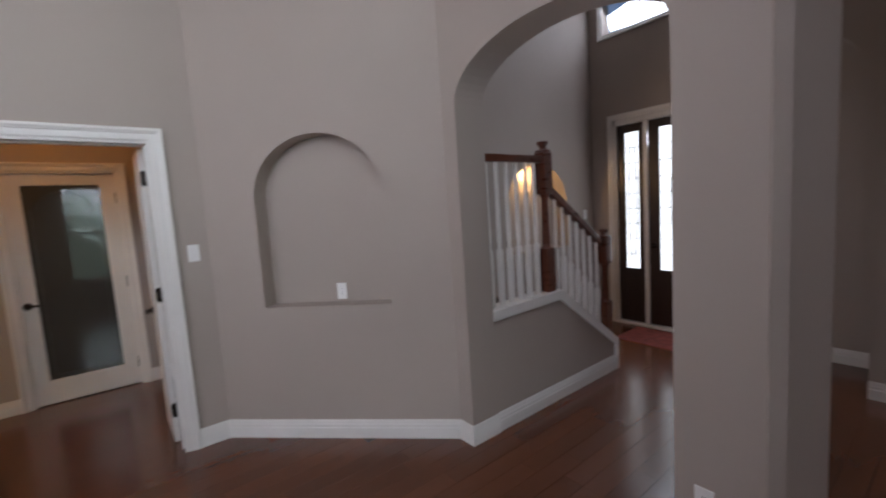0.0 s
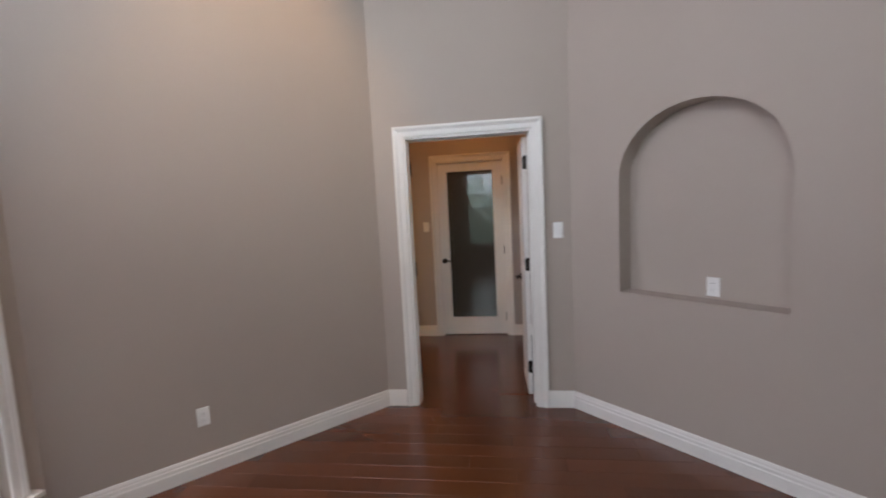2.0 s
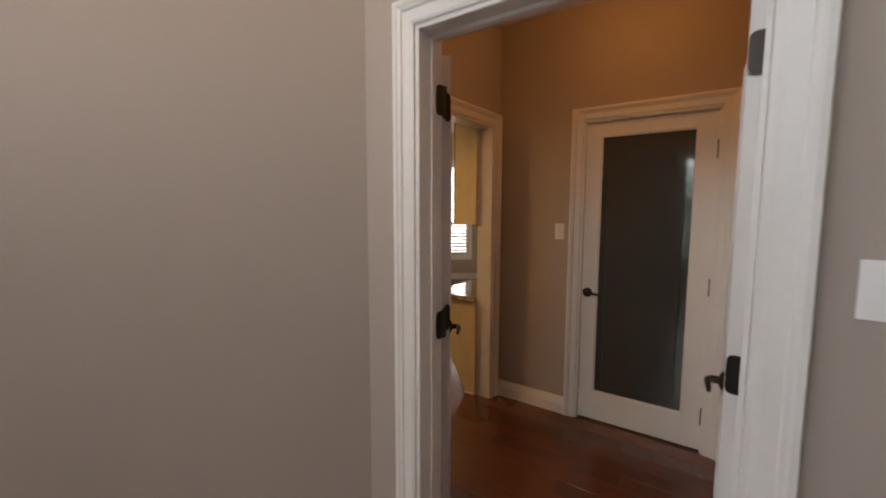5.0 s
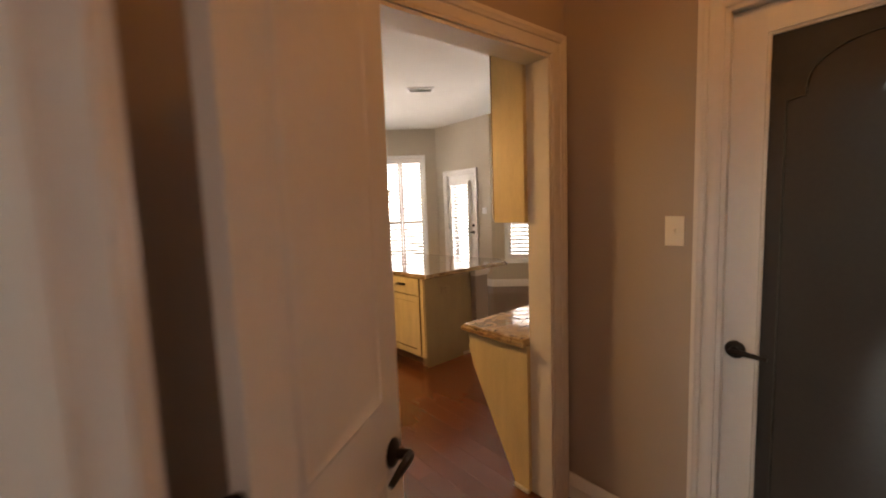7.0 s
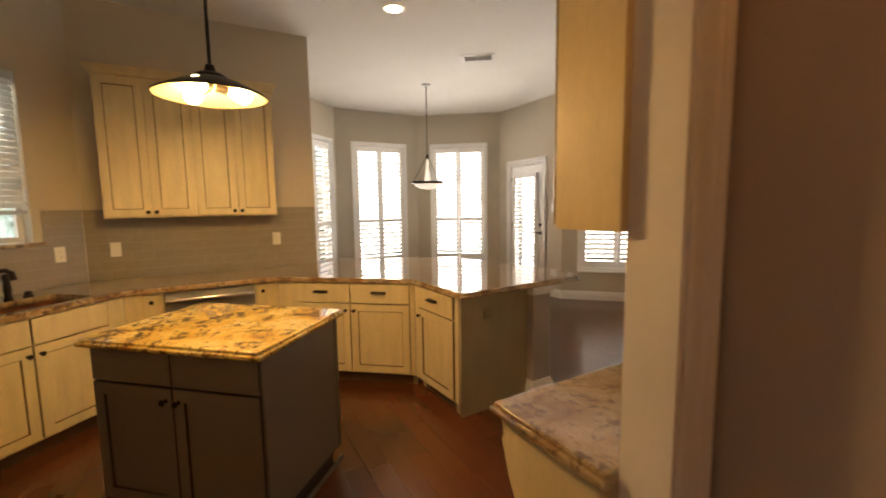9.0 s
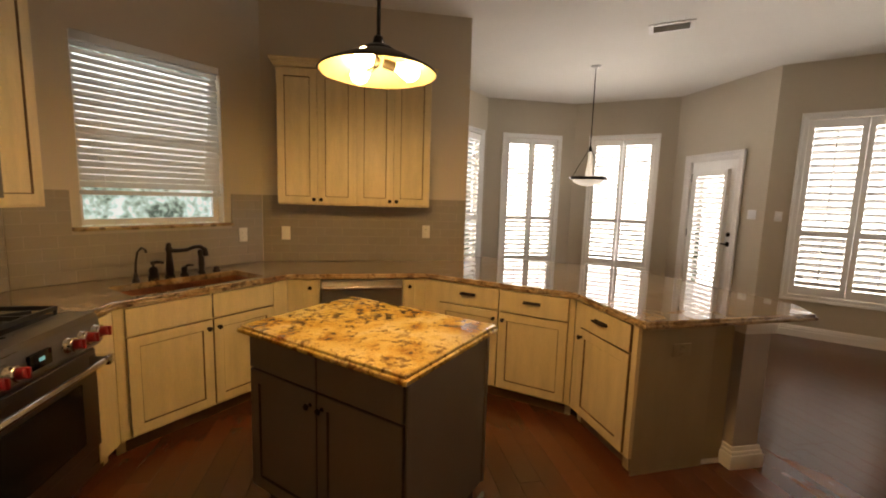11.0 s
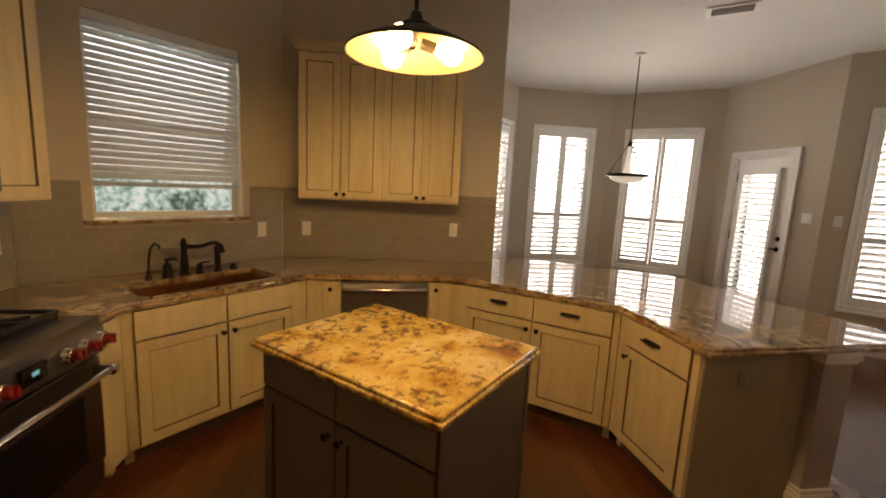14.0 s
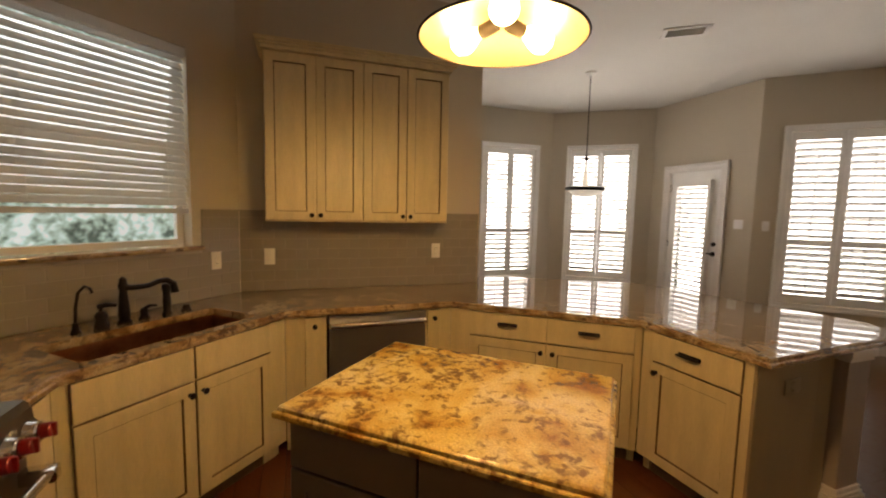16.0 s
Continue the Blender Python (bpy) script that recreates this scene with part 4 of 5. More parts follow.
end_unit = base_unit(on(F3, F4, 0.03), L2 - 0.11, [("drawer", 0.045, L2 - 0.15, ZD + 0.01, ZT, 0.265, 0.785), ("door", 0.045, L2 - 0.15, 0.115, ZD, 0.075, 0.635)],
          "cream glazed cabinet with a drawer over a door", depth=0.5)
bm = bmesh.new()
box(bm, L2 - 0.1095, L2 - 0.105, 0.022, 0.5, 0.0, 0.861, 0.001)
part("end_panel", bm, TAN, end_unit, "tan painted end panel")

# corner fillers where two runs meet
for p, c, q, a, b in (((-3.80, 0.705), F0, F1, 0.032, 0.034), (F0, F1, F2, 0.1, 0.1), (F1, F2, F3, 0.085, 0.09), (F2, F3, F4, 0.03, 0.05)):
    bm = bmesh.new()
    for mm, x0, x1 in ((run(p, c), span(p, c) - a, span(p, c) + 0.01), (run(c, q), -0.01, b)):
        box(bm, x0, x1, 0.029, 0.06, 0.1, 0.862, 0.002, m=mm)
        box(bm, x0, x1, 0.095, 0.11, 0.0, 0.1, m=mm)
    solid("cabinet_filler", bm, CREAM, "cream filler strip in the corner of the cabinets", "filler")

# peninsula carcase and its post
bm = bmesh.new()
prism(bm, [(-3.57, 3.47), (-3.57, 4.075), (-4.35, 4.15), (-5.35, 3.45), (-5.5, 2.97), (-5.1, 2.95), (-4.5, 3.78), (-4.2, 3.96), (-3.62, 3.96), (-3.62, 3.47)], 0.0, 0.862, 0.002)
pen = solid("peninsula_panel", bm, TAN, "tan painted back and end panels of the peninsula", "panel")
bm = bmesh.new()
box(bm, -3.569, -3.563, 3.49, 4.06, 0.0, 0.03, 0.002)
part("quarter_round", bm, TRIM, pen)
post = base("support_post", pose(-3.60, 4.175, 0), "square white post under the bar counter", "post")
bm = bmesh.new()
box(bm, -0.085, 0.085, -0.085, 0.085, 0.0, 0.862, 0.004)
part("shaft", bm, PAINT, post)
bm = bmesh.new()
for r, z0, z1 in ((0.112, 0.0, 0.085), (0.104, 0.085, 0.105), (0.096, 0.105, 0.13)):
    box(bm, -r, r, -r, r, z0, z1, 0.004)
part("plinth", bm, TRIM, post)
bm = bmesh.new()
for r, z0, z1 in ((0.094, 0.80, 0.82), (0.104, 0.82, 0.862)):
    box(bm, -r, r, -r, r, z0, z1, 0.004)
part("capital", bm, TRIM, post)


# ---- granite tops ----
def worktop(name, pts, label, z=0.9, hole=None, m=None, stone=GRANITE):
    """A granite top with a stepped, rounded edge."""
    def inset(poly, d):
        out = []
        k = len(poly)
        for i in range(k):
            a, b, c = Vector(poly[i - 1]), Vector(poly[i]), Vector(poly[(i + 1) % k])
            u, v = (b - a).normalized(), (c - b).normalized()
            n1, n2 = Vector((-u.y, u.x)), Vector((-v.y, v.x))
            nn = (n1 + n2).normalized()
            out.append(tuple(b + nn * (d / max(0.35, nn.dot(n1)))))
        return out

    area = sum(p[0] * q[1] - q[0] * p[1] for p, q in zip(pts, pts[1:] + pts[:1]))
    if area < 0:
        pts = pts[::-1]
    bm = bmesh.new()
    levels = [(0.012, -0.04), (0.003, -0.038), (0.0, -0.034), (0.0, -0.022), (0.003, -0.018), (0.011, -0.016), (0.012, -0.006), (0.017, -0.001), (0.021, 0.0)]
    rings = [[bm.verts.new((x, y, z + dz)) for x, y in inset(pts, d)] for d, dz in levels]
    k = len(pts)
    for a, b in zip(rings, rings[1:]):
        for i in range(k):
            bm.faces.new((a[i], a[(i + 1) % k], b[(i + 1) % k], b[i]))
    if not hole:
        bm.faces.new(rings[0][::-1])
    if hole:
        n = len(hole)
        hv = [bm.verts.new((x, y, z)) for x, y in hole]
        hl = [bm.verts.new((x, y, z - 0.04)) for x, y in hole]
        ring = rings[-1]
        i0 = min(range(k), key=lambda a: (ring[a].co.xy - Vector(F0)).length)
        i1 = min(range(k), key=lambda a: (ring[a].co.xy - Vector(F1)).length)
        s = 1 if (i0 + 1) % k == i1 else -1
        bm.faces.new((ring[i0], ring[i1], hv[1], hv[0]))
        bm.faces.new([ring[(i1 + s * a) % k] for a in range(k)] + [hv[0]] + hv[:0:-1])
        for i in range(n):
            bm.faces.new((hv[i], hv[(i + 1) % n], hl[(i + 1) % n], hl[i]))
    else:
        bm.faces.new(rings[-1])
    return solid(name, bm, stone, label, "countertop", m=m)


S0 = run(F0, F1)
SINK = [tuple((S0 @ Vector((x, y, 0)))[:2]) for x, y in ((0.13, 0.085), (0.915, 0.085), (0.935, 0.105), (0.935, 0.44), (0.915, 0.46), (0.13, 0.46), (0.11, 0.44), (0.11, 0.105))]
worktop("countertop", [(-3.846, 0.695), F0, F1, F2, F3, F4, F5, (-3.74, 4.70), (-5.15, 4.42), (-5.88, 3.13), (-5.69, 2.956), (-5.57, 2.956), (-5.57, 1.096), (-4.419, -0.055), (-3.846, -0.055)],
        "polished gold and brown granite countertop", hole=SINK)
sink = base("sink", S0, "hammered copper undermount sink", "sink")
bm = bmesh.new()
vs = []
for d, z in ((0.0, 0.859), (0.004, 0.75), (0.012, 0.69), (0.03, 0.675)):
    vs.append([bm.verts.new(v) for v in ((0.105 + d, 0.08 + d, z), (0.94 - d, 0.08 + d, z), (0.94 - d, 0.465 - d, z), (0.105 + d, 0.465 - d, z))])
for a, b in zip(vs, vs[1:]):
    for k in range(4):
        bm.faces.new((a[k], a[(k + 1) % 4], b[(k + 1) % 4], b[k]))
bm.faces.new(vs[-1])
part("basin", bm, COPPER, sink)
bm = bmesh.new()
lathe(bm, [(0.045, 0.676), (0.045, 0.68), (0.03, 0.679), (0.012, 0.677)], pose(0.5, 0.28, 0), 18)
part("drain", bm, BRONZE, sink)

# bridge faucet and its companions, behind the sink
fa = base("faucet", S0 @ pose(0.58, 0.535, 0.9), "oil-rubbed bronze kitchen faucet with a scrolled spout", "faucet")
bm = bmesh.new()
lathe(bm, [(0.034, 0), (0.034, 0.008), (0.024, 0.02), (0.027, 0.05), (0.022, 0.11), (0.017, 0.17), (0.022, 0.19), (0.022, 0.20), (0.016, 0.215), (0.017, 0.228), (0.006, 0.24)], pose(-0.075, 0, 0), 18)
part("post", bm, BRONZE, fa)
bm = bmesh.new()
tube(bm, [(-0.075, -0.005, 0.185), (-0.03, -0.03, 0.182), (0.015, -0.055, 0.186), (0.055, -0.075, 0.205), (0.09, -0.09, 0.208), (0.115, -0.105, 0.185), (0.118, -0.108, 0.14)], [0.016, 0.014, 0.013, 0.014, 0.015, 0.016, 0.02])
part("spout", bm, BRONZE, fa)
bm = bmesh.new()
lathe(bm, [(0.028, 0), (0.028, 0.006), (0.018, 0.02), (0.020, 0.05), (0.012, 0.06)], pose(0.02, 0, 0), 16)
tube(bm, [(0.02, 0, 0.055), (0.045, -0.01, 0.07), (0.075, -0.02, 0.066)], [0.009, 0.008, 0.006])
part("handle", bm, BRONZE, fa)
so = base("side_sprayer", S0 @ pose(0.72, 0.535, 0.9), "bronze side sprayer in its deck holder", "sprayer")
bm = bmesh.new()
lathe(bm, [(0.026, 0), (0.026, 0.006), (0.018, 0.02), (0.022, 0.07), (0.018, 0.12), (0.024, 0.15), (0.02, 0.17), (0.008, 0.176)], None, 16)
part("body", bm, BRONZE, so)
dp = base("soap_dispenser", S0 @ pose(0.405, 0.54, 0.9), "bronze soap dispenser pump", "soap dispenser")
bm = bmesh.new()
lathe(bm, [(0.032, 0), (0.034, 0.01), (0.026, 0.035), (0.028, 0.06), (0.018, 0.08), (0.008, 0.085), (0.008, 0.105)], None, 16)
part("body", bm, BRONZE, dp)
bm = bmesh.new()
tube(bm, [(-0.012, 0.005, 0.105), (0.02, -0.01, 0.112), (0.055, -0.03, 0.106)], [0.012, 0.012, 0.008])
part("spout", bm, BRONZE, dp)
ft = base("filter_tap", S0 @ pose(0.30, 0.54, 0.9), "slender bronze filtered water tap", "tap")
bm = bmesh.new()
lathe(bm, [(0.022, 0), (0.022, 0.006), (0.014, 0.02), (0.012, 0.05)], None, 14)
tube(bm, [(0, 0, 0.04), (0.004, 0, 0.12), (0.012, -0.01, 0.19), (0.028, -0.035, 0.222), (0.04, -0.06, 0.21), (0.042, -0.066, 0.19)], 0.007)
part("spout", bm, BRONZE, ft)
ag = base("air_gap", S0 @ pose(0.83, 0.535, 0.9), "small bronze air gap cap on the counter", "air gap")
bm = bmesh.new()
lathe(bm, [(0.028, 0), (0.028, 0.008), (0.02, 0.018), (0.022, 0.03), (0.012, 0.036)], None, 14)
part("cap", bm, BRONZE, ag)

# dishwasher
dw = base("dishwasher", on(F1, F2, 0.235, 0.018), "stainless steel dishwasher under the counter", "dishwasher")
bm = bmesh.new()
box(bm, 0, 0.62, 0.012, 0.56, 0.1, 0.855, 0.002)
part("tub", bm, IRON, dw)
bm = bmesh.new()
box(bm, 0.004, 0.616, -0.02, 0.012, 0.115, 0.79, 0.004)
part("door", bm, STEEL, dw)
bm = bmesh.new()
box(bm, 0.004, 0.616, -0.018, 0.012, 0.794, 0.852, 0.003)
part("control_strip", bm, STEEL, dw)
bm = bmesh.new()
tube(bm, [(0.012, -0.02, 0.795), (0.02, -0.05, 0.80), (0.05, -0.056, 0.80), (0.57, -0.056, 0.80), (0.60, -0.05, 0.80), (0.608, -0.02, 0.795)], 0.017)
part("handle", bm, CHROME, dw, "polished bar handle")
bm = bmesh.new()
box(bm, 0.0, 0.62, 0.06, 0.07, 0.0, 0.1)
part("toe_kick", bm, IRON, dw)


# ---- island ----
IA = math.degrees(math.atan2(2.143 - 1.426, -2.954 + 3.612))
IM = pose(-3.612, 1.426, 0, 0, 0, IA)
IW, ID = 0.973, 0.745
isl = base("kitchen_island", IM, "taupe painted kitchen island cabinet with two doors", "island")
bm = bmesh.new()
box(bm, 0.035, IW - 0.035, 0.055, ID - 0.035, 0.09, 0.862, 0.003)
part("body", bm, (TAUPE, TAUPEGLAZE), isl)
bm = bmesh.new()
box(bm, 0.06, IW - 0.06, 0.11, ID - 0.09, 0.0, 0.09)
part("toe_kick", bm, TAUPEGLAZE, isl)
h = IW / 2
for x0, x1, z0, z1, kx in ((0.04, h - 0.004, ZD + 0.01, 0.853, None), (h + 0.004, IW - 0.04, ZD + 0.01, 0.853, None), (0.04, h - 0.004, 0.105, ZD, h - 0.035), (h + 0.004, IW - 0.04, 0.105, ZD, h + 0.035)):
    bm = bmesh.new()
    front_panel(bm, x0, x1, z0, z1, 0.054, flat=kx is None)
    d = part("door" if kx else "drawer_front", bm, (TAUPE, TAUPEGLAZE), isl)
    if kx:
        knob(d, kx, 0.034, 0.63)
bm = bmesh.new()
box(bm, IW - 0.0345, IW - 0.028, 0.05, 0.075, 0.09, 0.86, 0.002)
box(bm, IW - 0.0345, IW - 0.028, ID - 0.06, ID - 0.035, 0.09, 0.86, 0.002)
box(bm, IW - 0.0345, IW - 0.022, 0.05, ID - 0.035, 0.0, 0.025, 0.003)
part("side_trim", bm, TAUPE, isl)
worktop("island_top", [(0, 0), (IW, 0), (IW, ID), (0, ID)], "gold granite island top with dark brown flecks", m=IM, stone=GOLDSTONE)


# ---- upper cabinets ----
def upper(m, w, depth, z0, z1, doors, label, crown=True, mats=(CREAM, GLAZE)):
    u = base("wall_cabinet", m @ pose(0, 0, z0), label, "cabinet", "", "wall cabinets")
    hh = z1 - z0
    bm = bmesh.new()
    box(bm, 0, w, 0, depth, 0, hh, 0.002)
    part("body", bm, mats, u)
    for x0, x1, kx in doors:
        bm = bmesh.new()
        front_panel(bm, x0, x1, 0.012, hh - 0.012, -0.001, rail=0.055)
        d = part("door", bm, mats, u)
        if kx is not None:
            knob(d, kx, -0.021, 0.045)
    if crown:
        bm = bmesh.new()
        for k, (o, a, b) in enumerate(((0.012, 0.0, 0.02), (0.022, 0.02, 0.035), (0.036, 0.035, 0.05), (0.045, 0.05, 0.062))):
            box(bm, -o, w + o, -0.022 - o, depth, hh + a, hh + b, 0.002)
        part("crown", bm, mats[0], u, "stepped crown moulding")
    return u


upper(pose(-5.19, 1.307, 0, 0, 0, 90), 1.235, 0.336, 1.415, 2.485, [(0.006, 0.310, 0.285), (0.316, 0.612, 0.341), (0.624, 0.920, 0.895), (0.926, 1.229, 0.951)], "cream glazed wall cabinet with four doors")
upper(pose(-3.85, 0.31, 0, 0, 0, 180), 0.37, 0.325, 1.395, 2.60, [(0.014, 0.325, None)], "tall cream glazed wall cabinet beside the microwave", False)
upper(pose(-3.06, 0.31, 0, 0, 0, 180), 0.785, 0.325, 1.88, 2.60, [(0.01, 0.385, None), (0.395, 0.775, None)], "cream glazed wall cabinet over the microwave", False)
upper(pose(-2.0, 3.77, 0, 0, 0, -90), 0.95, 0.205, 1.42, 2.75, [(0.01, 0.47, None), (0.48, 0.94, None)], "shallow cream glazed wall cabinet by the doorway", False)

# buffet by the doorway: granite on a tapered cream panel
bf = base("buffet", pose(-1.794, 2.82, 0), "cream wall-hung buffet with a tapering end panel", "buffet")
bm = bmesh.new()
for y0, y1 in ((0.0, 0.03),):
    lo = [bm.verts.new((x, y0, z)) for x, z in ((0, 0.0), (-0.085, 0.0), (-0.40, 0.58), (-0.44, 0.70), (-0.43, 0.72), (-0.445, 0.79), (0, 0.79))]
    hi = [bm.verts.new((v.co.x, y1, v.co.z)) for v in lo]
    bm.faces.new(lo), bm.faces.new(hi[::-1])
    for i in range(7):
        bm.faces.new((lo[i], hi[i], hi[(i + 1) % 7], lo[(i + 1) % 7]))
part("end_panel", bm, (CREAM, GLAZE), bf)
bm = bmesh.new()
box(bm, -0.43, -0.41, 0.03, 0.93, 0.65, 0.79, 0.002)
part("apron", bm, (CREAM, GLAZE), bf)
bm = bmesh.new()
box(bm, -0.097, 0.0, -0.012, -0.0005, 0.0, 0.02, 0.003)
part("shoe_mould", bm, TRIM, bf)
worktop("granite_counter", [(-1.794, 2.79), (-2.265, 2.79), (-2.275, 3.75), (-1.794, 3.75)], "polished brown granite buffet top", z=0.83)


# ---- range and microwave ----
RX, RW = -3.078, 0.762
rg = base("range", pose(RX, 0.70, 0, 0, 0, 180), "stainless steel gas range with red knobs", "range")
bm = bmesh.new()
box(bm, 0, RW, 0.02, 0.68, 0.1, 0.895, 0.003)
part("body", bm, SHADEDSTEEL, rg)
bm = bmesh.new()
pr = [(0.02, 0.74), (-0.035, 0.755), (-0.05, 0.775), (-0.035, 0.89), (-0.02, 0.912), (0.1, 0.915), (0.1, 0.74)]
lo, hi = [bm.verts.new((0, y, z)) for y, z in pr], [bm.verts.new((RW, y, z)) for y, z in pr]
bm.faces.new(lo), bm.faces.new(hi[::-1])
for i in range(7):
    bm.faces.new((lo[i], hi[i], hi[(i + 1) % 7], lo[(i + 1) % 7]))
fas = part("control_panel", bm, SHADEDSTEEL, rg)
for x in (0.135, 0.227, 0.53, 0.622, 0.714):
    bm = bmesh.new()
    lathe(bm, [(0.037, 0), (0.037, 0.006), (0.033, 0.012), (0.031, 0.03), (0.026, 0.034)], pose(x, -0.045, 0.825, 83), 20)
    bz = part("bezel", bm, CHROME, fas, "polished bezel ring")
    bm = bmesh.new()
    lathe(bm, [(0.021, 0.034), (0.023, 0.037), (0.022, 0.058), (0.018, 0.062)], pose(x, -0.045, 0.825, 83), 18)
    box(bm, x - 0.005, x + 0.005, -0.116, -0.1, 0.81, 0.852, 0.002)
    part("knob", bm, RED, fas, "glossy red knob")
bm = bmesh.new()
box(bm, 0.315, 0.425, -0.056, -0.04, 0.795, 0.858, 0.002)
ds = part("display", bm, BLACKGLASS, fas)
bm = bmesh.new()
box(bm, 0.355, 0.385, -0.0575, -0.0562, 0.822, 0.838)
part("digits", bm, SCREEN, ds)
bm = bmesh.new()
box(bm, 0.004, RW - 0.004, -0.018, 0.02, 0.24, 0.735, 0.006)
od = part("oven_door", bm, SHADEDSTEEL, rg)
bm = bmesh.new()
box(bm, 0.12, RW - 0.12, -0.0205, -0.017, 0.30, 0.60, 0.004)
part("oven_window", bm, BLACKGLASS, od, "dark oven window")
bm = bmesh.new()
tube(bm, [(0.03, -0.085, 0.685), (RW - 0.03, -0.085, 0.685)], 0.016, 14)
for x in (0.035, RW - 0.035):
    box(bm, x - 0.022, x + 0.022, -0.105, -0.016, 0.663, 0.707, 0.006)
part("handle", bm, CHROME, od, "thick polished bar handle")
bm = bmesh.new()
box(bm, 0.004, RW - 0.004, 0.0, 0.02, 0.105, 0.232, 0.004)
part("kick_plate", bm, SHADEDSTEEL, rg)
for x in (0.06, RW - 0.06):
    for y in (0.08, 0.6):
        bm = bmesh.new()
        cyl(bm, (x, y, 0), (x, y, 0.1), 0.022)
        part("leg", bm, CHROME, rg)
bm = bmesh.new()
box(bm, 0.01, RW - 0.01, 0.11, 0.67, 0.895, 0.906, 0.002)
part("cooktop", bm, IRON, rg)
for gx in (0.02, RW / 2 + 0.004):
    gw = RW / 2 - 0.024
    bm = bmesh.new()
    for y in (0.115, 0.38, 0.655):
        box(bm, gx, gx + gw, y, y + 0.014, 0.93, 0.95, 0.003)
    for x in (gx, gx + gw / 2 - 0.007, gx + gw - 0.014):
        box(bm, x, x + 0.014, 0.115, 0.669, 0.93, 0.95, 0.003)
    for cy in (0.255, 0.525):
        for k in range(4):
            a = radians(45 + 90 * k)
            box(bm, 0.03, 0.13, -0.006, 0.006, 0.935, 0.952, 0.002, m=pose(gx + gw / 2, cy, 0, 0, 0, math.degrees(a)))
    for x in (gx + 0.007, gx + gw - 0.007):
        for y in (0.122, 0.662):
            cyl(bm, (x, y, 0.906), (x, y, 0.932), 0.007, seg=8)
    part("grate", bm, IRON, rg, "black cast iron grate")
    for cy in (0.255, 0.525):
        bm = bmesh.new()
        lathe(bm, [(0.05, 0.906), (0.05, 0.918), (0.04, 0.922), (0.04, 0.93), (0.03, 0.934)], pose(gx + gw / 2, cy, 0), 18)
        part("burner", bm, IRON, rg)

mw = base("microwave", pose(-3.065, 0.385, 0, 0, 0, 180), "stainless steel microwave over the range", "microwave")
bm = bmesh.new()
box(bm, 0, 0.76, 0, 0.40, 1.43, 1.86, 0.003)
part("body", bm, SHADEDSTEEL, mw)
bm = bmesh.new()
box(bm, 0.004, 0.56, -0.03, -0.001, 1.445, 1.79, 0.006)
md = part("door", bm, SHADEDSTEEL, mw)
bm = bmesh.new()
box(bm, 0.09, 0.49, -0.033, -0.029, 1.51, 1.735, 0.012)
part("window", bm, BLACKGLASS, md, "dark microwave window")
bm = bmesh.new()
box(bm, 0.565, 0.757, -0.03, -0.001, 1.445, 1.79, 0.006)
cp = part("control_panel", bm, SHADEDSTEEL, mw)
bm = bmesh.new()
box(bm, 0.60, 0.735, -0.033, -0.029, 1.505, 1.755, 0.004)
part("keypad", bm, BLACKGLASS, cp, "black glass keypad")
bm = bmesh.new()
cyl(bm, (0.535, -0.06, 1.49), (0.535, -0.06, 1.75), 0.011)
for z in (1.5, 1.74):
    cyl(bm, (0.535, -0.06, z), (0.535, -0.028, z), 0.008, seg=8)
part("handle", bm, CHROME, md)
for k in range(4):
    bm = bmesh.new()
    box(bm, 0.02, 0.74, -0.022, -0.001, 1.798 + k * 0.015, 1.807 + k * 0.015, 0.002)
    part("vent_slat", bm, SHADEDSTEEL, mw)


# ---- lamps ----
pl = base("pendant_lamp", pose(-3.37, 2.05, 0), "dark enamel barn pendant with three lit bulbs", "pendant lamp")
bm = bmesh.new()
lathe(bm, [(0.232, 1.985), (0.236, 1.988), (0.232, 1.993), (0.13, 2.045), (0.09, 2.062), (0.05, 2.07), (0.03, 2.072)], None, 48, smooth_close=False)
part("shade", bm, ENAMELOUT, pl, "dark shallow cone shade")
bm = bmesh.new()
lathe(bm, [(0.229, 1.986), (0.126, 2.038), (0.088, 2.056), (0.002, 2.062)], None, 48, smooth_close=False)
part("reflector", bm, ENAMELIN, pl, "cream reflector inside the shade")
bm = bmesh.new()
lathe(bm, [(0.07, 2.062), (0.068, 2.075), (0.05, 2.088), (0.025, 2.094), (0.018, 2.125), (0.01, 2.13)], None, 28)
part("cap", bm, ENAMELOUT, pl)
bm = bmesh.new()
cyl(bm, (0, 0, 2.12), (0, 0, 3.12), 0.008, seg=10)
part("stem", bm, ENAMELOUT, pl)
bm = bmesh.new()
lathe(bm, [(0.065, 3.135), (0.065, 3.125), (0.05, 3.112), (0.015, 3.105)], None, 24)
part("canopy", bm, ENAMELOUT, pl)
for k in range(3):
    a = 95 + 120 * k
    bm = bmesh.new()
    lathe(bm, [(0.018, 0.0), (0.02, 0.01), (0.02, 0.05), (0.016, 0.055)], pose(0, 0, 2.03, 0, 0, a) @ pose(0.018, 0, 0, 0, 103, 0), 14)
    part("socket", bm, ENAMELOUT, pl)
    bm = bmesh.new()
    lathe(bm, [(0.015, 0.0), (0.018, 0.012), (0.035, 0.045), (0.038, 0.062), (0.03, 0.085), (0.01, 0.098)], pose(0, 0, 2.02, 0, 0, a) @ pose(0.07, 0, 0, 0, 103, 0), 16)
    bo = part("bulb", bm, BULB, pl, "glowing warm bulb")
    bo.visible_shadow = False

